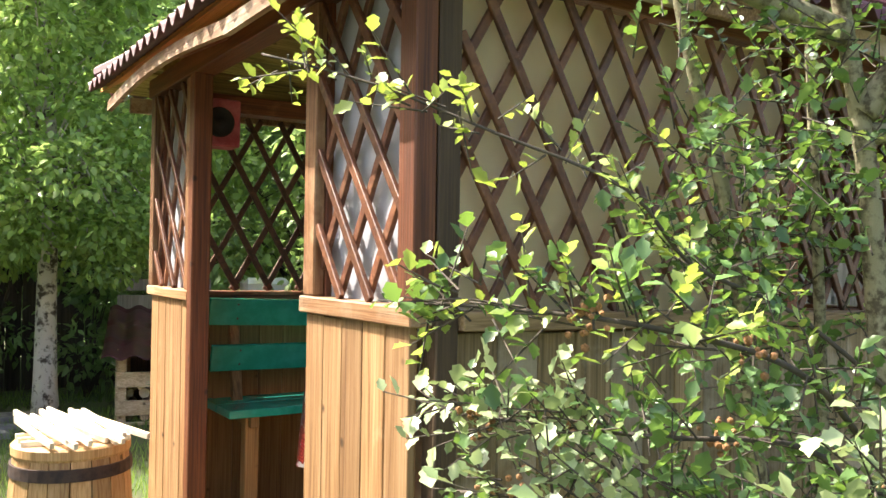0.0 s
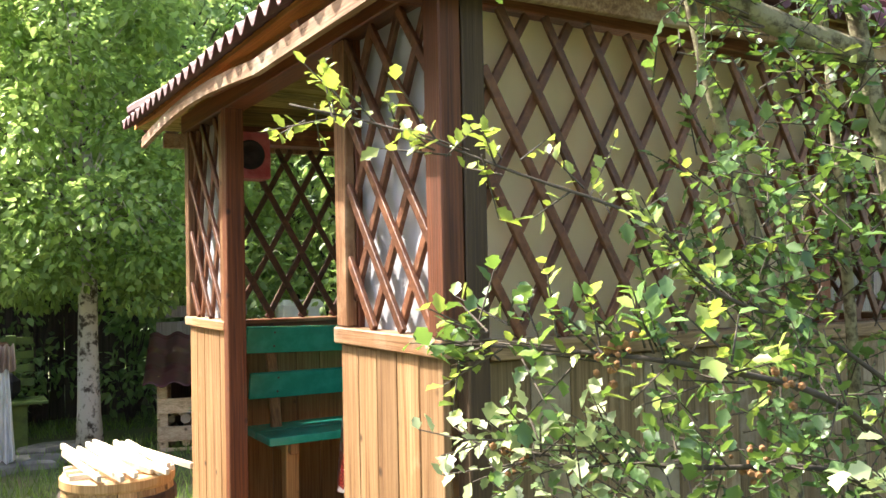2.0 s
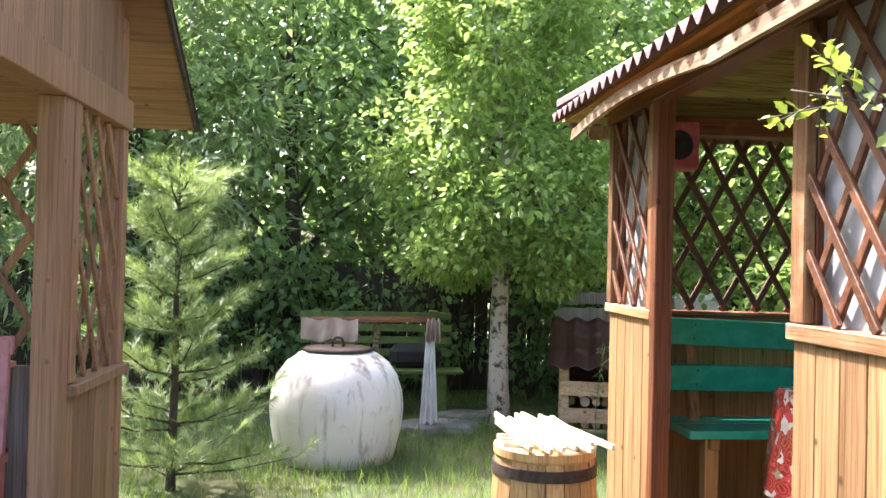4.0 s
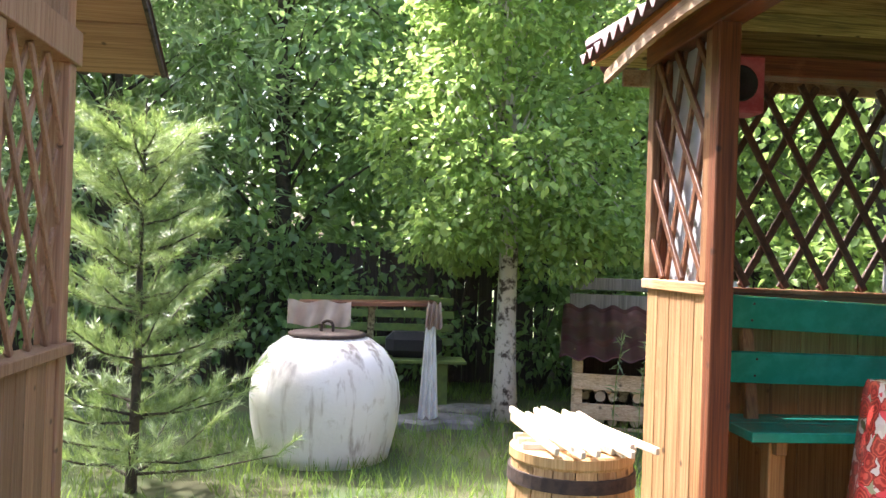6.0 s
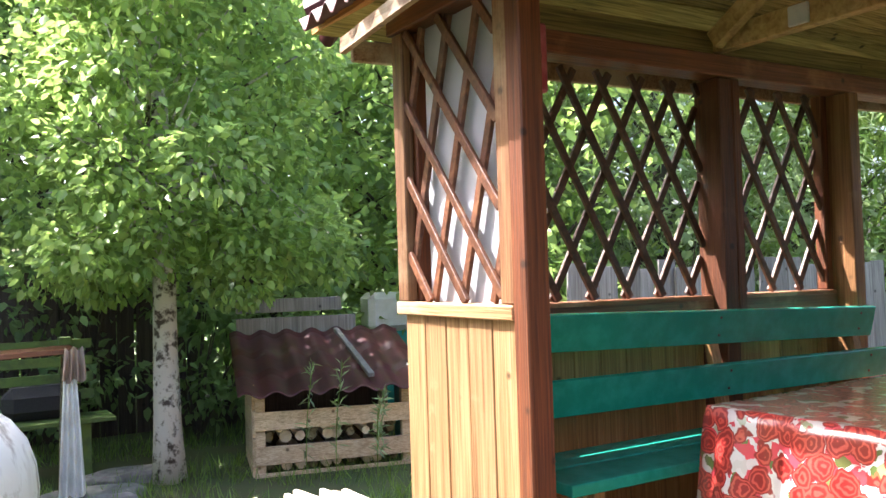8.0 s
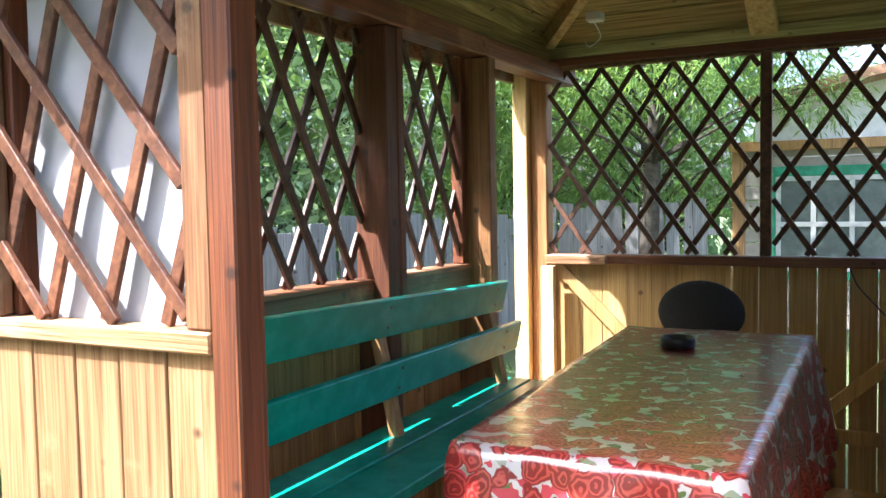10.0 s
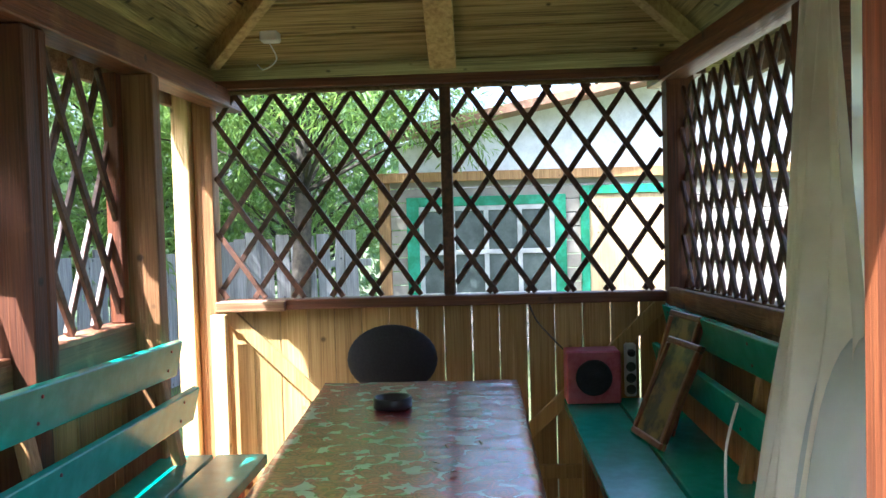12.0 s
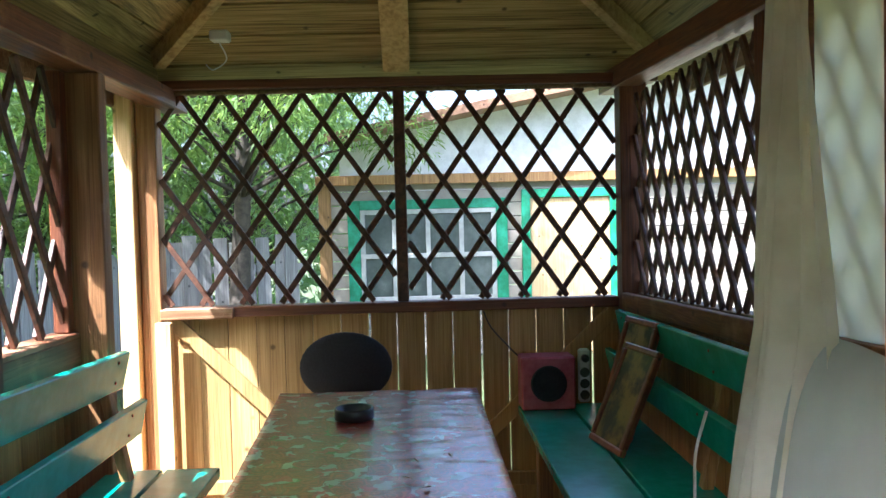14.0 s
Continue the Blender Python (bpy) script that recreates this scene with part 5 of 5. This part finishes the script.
# ---- summer house beside the path ----
hut = thing("summer_house", "pale timber summer house with lattice and gable roof", "house")
HX, H0, H1 = -0.74, 4.2, 6.2
part("post", box(HX - 0.1, HX, 5.31, 5.42, 0, 1.92), PALE, hut)
part("post", box(HX - 0.1, HX, 6.12, 6.2, 0, 1.92), PALE, hut)
part("trim", box(HX - 0.06, HX + 0.005, 5.425, 5.50, 0.825, 1.92), PALE, hut)
part("beam", box(HX - 0.1, HX + 0.015, H0, H1 + 0.02, 1.92, 2.06), PALE, hut)
part("sill", box(HX - 0.08, HX + 0.03, 5.425, 6.2, 0.775, 0.82), PALE, hut)
upright_boards(hut, (HX - 0.02, 5.425), (HX - 0.02, 6.115), 0.0, 0.774, 0.1, 0.02, PALE)
lattice(hut, (HX - 0.03, 5.5, 0), (0, 1, 0), 0.62, lambda s: 0.82, lambda s: 1.92, 0.17, 1.8, (1, 0, 0), PALE, 0.03, 0.014, 0.03)
APEX_Y, APEX_Z = 5.15, 3.02
n = 22
for k in range(n):
    y = H0 + (H1 - H0) * (k + 0.5) / n
    top = APEX_Z - 0.59 * abs(y - APEX_Y) + 0.01
    if top > 2.12:
        part("gable_board", bar((HX - 0.02, y, 2.06), (HX - 0.02, y, top), (H1 - H0) / n - 0.003, 0.02, (0, 1, 0), 0.002), PALE, hut)
for sgn, yE in ((1, 6.86), (-1, 3.44)):
    zE = 2.02
    for k in range(6):
        f0, f1 = k / 6, (k + 1) / 6 - 0.006
        a, b = Vector((0, APEX_Y + (yE - APEX_Y) * f0, APEX_Z + 0.03 + (zE - APEX_Z - 0.03) * f0)), Vector((0, APEX_Y + (yE - APEX_Y) * f1, APEX_Z + 0.03 + (zE - APEX_Z - 0.03) * f1))
        bm = bmesh.new()
        vs = [bm.verts.new((x, p.y, p.z + dz)) for dz in (0, 0.02) for x, p in ((-3.2, a), (HX + 0.18, a), (HX + 0.18, b), (-3.2, b))]
        for idx in ((0, 1, 2, 3), (4, 5, 6, 7), (0, 1, 5, 4), (1, 2, 6, 5), (2, 3, 7, 6), (3, 0, 4, 7)):
            bm.faces.new([vs[i] for i in idx])
        part("roof_board", bm, PALE_X, hut)
    bm = bmesh.new()
    cols = []
    for i in range(120):
        x = -3.25 + (HX + 0.21 + 3.25) * i / 119
        h = 0.045 + 0.016 * math.sin(x / 0.1 * math.tau)
        cols.append((bm.verts.new((x, APEX_Y, APEX_Z + 0.03 + h)), bm.verts.new((x, yE + sgn * 0.03, zE + h - 0.03))))
    for p, q in zip(cols, cols[1:]):
        bm.faces.new((p[0], q[0], q[1], p[1]))
    sh = part("roof_sheet", bm, ROOFING, hut, "dark corrugated sheet", True)
    sh.modifiers.new("thickness", "SOLIDIFY").thickness = 0.005
    part("verge_board", bar((HX + 0.192, APEX_Y, APEX_Z + 0.04), (HX + 0.19, yE, zE + 0.015), 0.05, 0.02, (0, 0, 1)), DARK_WOOD, hut)
part("back_wall", box(-3.1, -3.05, H0, H1, 0, 0.8), GREY_WOOD, hut)
lattice(hut, (-3.08, H0, 0), (0, 1, 0), H1 - H0, lambda s: 0.8, lambda s: 1.95, 0.3, 1.6, (1, 0, 0), PALE, 0.035, 0.016, 0.03)
lattice(hut, (-3.0, H1 - 0.04, 0), (1, 0, 0), 2.0, lambda s: 0.8, lambda s: 1.95, 0.28, 1.5, (0, -1, 0), PALE, 0.035, 0.016, 0.03)
upright_boards(hut, (-3.0, H1 - 0.02), (-1.0, H1 - 0.02), 0.0, 0.8, 0.12, 0.02, GREY_WOOD)
part("floor_deck", box(-3.05, HX, H0, H1, -0.03, 0.06), PALE, hut)
stool = thing("pink_chair", "pink painted wooden chair inside the summer house", "chair")
SX, SY = -1.3, 5.62
part("seat", box(SX - 0.2, SX + 0.2, SY - 0.2, SY + 0.2, 0.44, 0.475), PINK, stool)
for dx in (-0.17, 0.17):
    for dy in (-0.17, 0.17):
        part("leg", box(SX + dx - 0.02, SX + dx + 0.02, SY + dy - 0.02, SY + dy + 0.02, 0.06, 0.44), PINK, stool)
    part("back_post", bar((SX + dx, SY + 0.18, 0.475), (SX + dx, SY + 0.22, 0.95), 0.035, 0.03, (1, 0, 0)), PINK, stool)
part("top_rail", bar((SX - 0.2, SY + 0.22, 0.93), (SX + 0.2, SY + 0.22, 0.93), 0.08, 0.025, (0, 0, 1)), PINK, stool)
for dx in (-0.07, 0.0, 0.07):
    part("spindle", bar((SX + dx, SY + 0.19, 0.475), (SX + dx, SY + 0.22, 0.9), 0.02, 0.015, (1, 0, 0)), PINK, stool)
cab = thing("pink_table", "reddish painted table inside the summer house", "table")
part("panel", box(-2.3, -1.3, 6.0, 6.06, 0.06, 0.8), SPEAKER_RED, cab)
part("tabletop", box(-2.4, -1.2, 5.86, 6.14, 0.8, 0.83), PINK, cab)

# ---- neighbour house beyond the back wall ----
nh = thing("neighbour_house", "pale wooden house with green window trim", "house")
DX = 9.8


def place(y, z):
    return (DX, y, z)


for k in range(13):
    part("siding", box(DX, DX + 0.03, -2.0, 5.62, 0.145 * k, 0.145 * k + 0.136, 0.004), SIDING, nh)
part("corner_board", box(DX - 0.02, DX + 0.05, 5.60, 5.73, 0, 1.9), BROWN_IN, nh)
part("fascia_board", box(DX - 0.1, DX - 0.025, -2.0, 5.75, 1.80, 1.90), BROWN_IN, nh, "brown board over the window")
bm = bmesh.new()
vs = [bm.verts.new(v) for v in ((DX - 0.02, 5.5, 1.9), (DX - 0.02, -2.0, 1.9), (DX - 0.02, -2.0, 3.70), (DX - 0.02, 4.9, 2.38), (DX - 0.02, 5.5, 2.2))]
bm.faces.new(vs)
part("gable_panel", bm, WHITE, nh, "white gable panel")
part("verge", bar((DX - 0.25, 5.6, 2.25), (DX - 0.25, -2.0, 3.72), 0.09, 0.5, (0, 0, 1)), PALE_X, nh, "pale brown verge board")
win = new("window")
win.parent = nh
for y0, y1, z0, z1 in ((5.30, 5.43, 0.5, 1.64), (3.76, 3.88, 0.5, 1.64), (3.88, 5.30, 1.54, 1.64), (3.88, 5.30, 0.5, 0.58)):
    part("window_trim", box(DX - 0.05, DX - 0.001, y0, y1, z0, z1), TRIM_GREEN, win)
part("pane", box(DX - 0.02, DX - 0.01, 3.88, 5.30, 0.58, 1.54, 0), GLASS_DARK, win)
for y in (3.88, 4.22, 4.57, 4.92, 5.25):
    part("sash_bar", box(DX - 0.04, DX - 0.021, y, y + 0.05, 0.58, 1.54), SASH, win)
for z in (0.58, 1.03, 1.49):
    part("sash_bar", box(DX - 0.043, DX - 0.022, 3.88, 5.30, z, z + 0.05), SASH, win)
dr = new("house_door")
dr.parent = nh
part("leaf", box(DX - 0.03, DX - 0.002, 2.68, 3.52, 0.0, 1.63), DOOR_PALE, dr)
for y0, y1, z0, z1 in ((3.52, 3.61, 0.0, 1.72), (2.56, 2.68, 0.0, 1.72), (2.68, 3.52, 1.63, 1.72)):
    part("door_trim", box(DX - 0.06, DX - 0.003, y0, y1, z0, z1), TRIM_GREEN, dr)

# ---- hawthorn in front of the side wall ----
haw = thing("hawthorn", "old hawthorn bush with lobed leaves and withered blossom", "bush")
limbs = [
    ([(2.26, 3.3, -0.03), (2.25, 3.3, 0.5), (2.22, 3.32, 1.0), (2.18, 3.33, 1.38), (2.13, 3.34, 1.6), (2.08, 3.36, 1.85), (2.05, 3.4, 2.3)], 0.027),
    ([(2.17, 3.33, 1.45), (2.3, 3.2, 1.72), (2.42, 3.05, 1.95)], 0.024),
    ([(2.13, 3.34, 1.58), (1.93, 3.38, 1.63), (1.8, 3.42, 1.72), (1.77, 3.4, 1.95)], 0.024),
    ([(2.18, 3.33, 1.42), (2.45, 3.2, 1.44), (2.7, 2.95, 1.52)], 0.02),
    ([(2.2, 3.5, -0.03), (2.16, 3.5, 0.6), (2.1, 3.52, 1.2), (1.98, 3.54, 1.6), (1.9, 3.56, 2.0)], 0.022),
    ([(2.24, 3.46, 0.0), (2.3, 3.48, 0.7), (2.3, 3.5, 1.3), (2.24, 3.5, 1.9)], 0.018),
    ([(2.5, 3.4, 0.0), (2.55, 3.35, 0.8), (2.6, 3.3, 1.6), (2.6, 3.3, 2.1)], 0.018),
    ([(2.2, 3.3, 1.0), (2.0, 3.34, 1.13), (1.8, 3.36, 1.2), (1.66, 3.35, 1.3), (1.5, 3.43, 1.37), (1.38, 3.55, 1.44), (1.27, 3.68, 1.49)], 0.004),
    ([(2.2, 3.3, 0.85), (1.85, 3.2, 1.05), (1.55, 3.2, 1.13), (1.38, 3.4, 1.15)], 0.006),
    ([(2.22, 3.3, 0.7), (1.95, 3.25, 0.93), (1.65, 3.3, 0.98), (1.46, 3.45, 1.0)], 0.006),
    ([(2.22, 3.3, 0.55), (1.85, 3.1, 0.82), (1.6, 3.15, 0.92), (1.4, 3.35, 0.93)], 0.006),
    ([(2.22, 3.28, 0.7), (1.9, 3.02, 0.9), (1.62, 3.0, 0.97)], 0.006),
    ([(2.1, 3.34, 1.7), (1.85, 3.36, 1.78), (1.6, 3.46, 1.76), (1.48, 3.5, 1.7)], 0.006),
]
bm = bmesh.new()
rng = np.random.default_rng(31)
# "young" and "pale" hold the shoots whose leaves are coloured as sunlit
GREENERY = {"dark": ([], [], []), "young": ([], [], []), "pale": ([], [], [])}
for number, (pts, r) in enumerate(limbs):
    path = curve_points(pts, 24)
    limb = tube(path, [max(0.0018, r * (1 - 0.72 * i / len(path))) for i in range(len(path))], 9, None, 0.08)
    part("trunk" if number == 0 else "branch" if r > 0.01 else "twig", limb, BARK if r > 0.01 else BARK_DARK, haw, "", True)
# leafy shoots on the limbs: limb, shoots, spread, where they begin
shoots = bmesh.new()


def shoot(root, way, leaves, length, look_of="dark"):
    pos, alo, siz = GREENERY[look_of]
    way = way.normalized()
    tip = root + way * length
    tube([root, root.lerp(tip, 0.6), tip], [0.0016, 0.0012, 0.0008], 4, shoots)
    for k in range(leaves):
        f = (k + 1) / leaves
        out = Vector(rng.normal(0, 1, 3))
        out = (out - way * out.dot(way)).normalized()
        pos.append(root.lerp(tip, f)[:])
        alo.append((way * 0.7 + out + Vector((0, 0, 0.15)))[:])
        siz.append(rng.uniform(0.013, 0.032) * (0.8 + 0.3 * f))


for idx, count, spread, first in ((7, 40, 0.03, 0.2), (8, 70, 0.04, 0.15), (9, 75, 0.045, 0.35), (10, 75, 0.045, 0.45), (11, 85, 0.05, 0.4), (12, 66, 0.08, 0.0), (1, 70, 0.12, 0.2), (3, 70, 0.12, 0.2), (2, 56, 0.09, 0.3), (0, 64, 0.14, 0.5), (4, 60, 0.1, 0.2), (5, 70, 0.11, 0.1), (6, 110, 0.18, 0.1)):
    path = curve_points(limbs[idx][0], 40)
    for k in range(count):
        f = first + (1 - first) * rng.uniform() ** 0.8
        i = min(len(path) - 2, int(f * (len(path) - 1)))
        d = (path[i + 1] - path[i]).normalized()
        shoot(path[i] + Vector(rng.normal(0, spread * 0.3, 3)), d * 0.5 + Vector(rng.normal(0, 0.8, 3)) + Vector((-0.25, -0.1, 0.3)), rng.integers(4, 8), rng.uniform(0.04, 0.1) + spread * 0.3, "young" if (idx == 7 and f > 0.3) or (idx == 8 and k % 3 == 0) else "pale" if idx in (9, 10, 11) and f > 0.72 and k % 4 else "dark")
for k in range(120):
    shoot(Vector((rng.uniform(1.8, 3.3), rng.uniform(3.15, 3.6), rng.uniform(0.25, 1.0))), Vector(rng.normal(0, 1, 3)), 8, 0.1)
for k in range(560):
    shoot(Vector((rng.uniform(2.2, 3.1), rng.uniform(2.55, 3.45), rng.uniform(0.2, 2.4))), Vector(rng.normal(0, 1, 3)), 8, 0.12, "young" if k % 6 == 0 else "dark")
for k in range(150):
    shoot(Vector((rng.uniform(1.8, 2.3), rng.uniform(3.25, 3.5), rng.uniform(1.2, 2.1))), Vector(rng.normal(0, 1, 3)), 7, 0.1, "young" if k % 5 == 0 else "dark")
for k in range(90):
    shoot(Vector((rng.uniform(1.75, 2.15), rng.uniform(3.28, 3.52), rng.uniform(0.95, 1.42))), Vector(rng.normal(0, 1, 3)) + Vector((-0.4, 0, 0)), 7, 0.09)
tagged(part("twig_growth", shoots, BARK_DARK, haw), kind="stuff")
for number, (key, material, words) in enumerate((("dark", HAW_LEAF, ""), ("young", HAW_SUN_YELLOW, "yellow-green leaves with sunlight in their colour"), ("pale", HAW_SUN_PALE, "pale leaves with sunlight in their colour"))):
    pos, alo, siz = GREENERY[key]
    foliage("foliage", "lobed", pos, alo, np.array(siz), material, haw, words, 0.6, 8 + number)
for idx, f in ((9, 0.55), (9, 0.8), (9, 0.97), (10, 0.7), (10, 0.9), (10, 0.55), (11, 0.6), (11, 0.85), (11, 0.97), (12, 0.9), (8, 0.75), (8, 0.5), (3, 0.4), (1, 0.5)):
    path = curve_points(limbs[idx][0], 40)
    c = path[int(f * (len(path) - 1))]
    bm = bmesh.new()
    for k in range(16):
        o = Vector(rng.normal(0, 0.014, 3))
        bmesh.ops.create_icosphere(bm, subdivisions=1, radius=rng.uniform(0.0035, 0.006), matrix=Matrix.Translation(c + o))
    part("blossom", bm, WITHERED, haw, "brown withered blossom")
growth = Matrix.Translation((-0.43, -1.02, -0.15)) @ Matrix.Scale(1.2, 4)
for piece in haw.children:
    piece.data.transform(growth)
# tall grass stalks between oven and gazebo
for x, y in ((2.35, 8.35), (2.55, 8.2), (2.65, 8.4), (2.2, 8.45)):
    st = thing("weed_stalk", "tall pale flowering grass stalk by the wood store", "weed", "", "weed stalks")
    top = Vector((x + 0.06, y, 0.62 + 0.12 * math.sin(x * 9)))
    part("stem", tube(curve_points([(x, y, -0.02), (x + 0.01, y, 0.35), top[:]]), [0.003] * 25, 5), GRASS, st)
    rng = np.random.default_rng(int(x * 100))
    pp = np.array([(x + 0.05 * f, y, 0.1 + (top.z - 0.1) * f) for f in rng.uniform(0.1, 1, 46)])
    tagged(foliage("seed_head", "narrow", pp, rng.normal(0, 1, (46, 3)) + np.array([0, 0, 0.6]), rng.uniform(0.04, 0.1, 46), WILLOW_LEAF, st, "", 1.0, 5), kind="stuff")

for x, y, a in ((2.75, 4.74, 20), (2.62, 4.76, 70), (2.55, 4.72, 130), (2.78, 4.66, 10)):
    bm = bmesh.new()
    d = Vector((math.cos(radians(a)), math.sin(radians(a)), 0)) * 0.016
    w = Vector((-d.y, d.x, 0)) * 0.35
    c = Vector((x, y, TZ + 0.007))
    vs = [bm.verts.new(v) for v in (c - d, c + w + Vector((0, 0, 0.006)), c + d + Vector((0, 0, 0.004)), c - w + Vector((0, 0, 0.002)))]
    bm.faces.new(vs)
    dl = finish("dry_leaf", bm, WITHERED)
    tagged(dl, "small curled dry leaf lying on the oilcloth", "leaf", "dry leaves on the table")
part("cord", tube(curve_points([(2.76, 4.06, 0.98), (2.78, 4.08, 0.88), (2.76, 4.09, 0.8), (2.79, 4.08, 0.72)]), [0.004] * 25, 6), WHITE, curtain, "white cord at the curtain's edge")
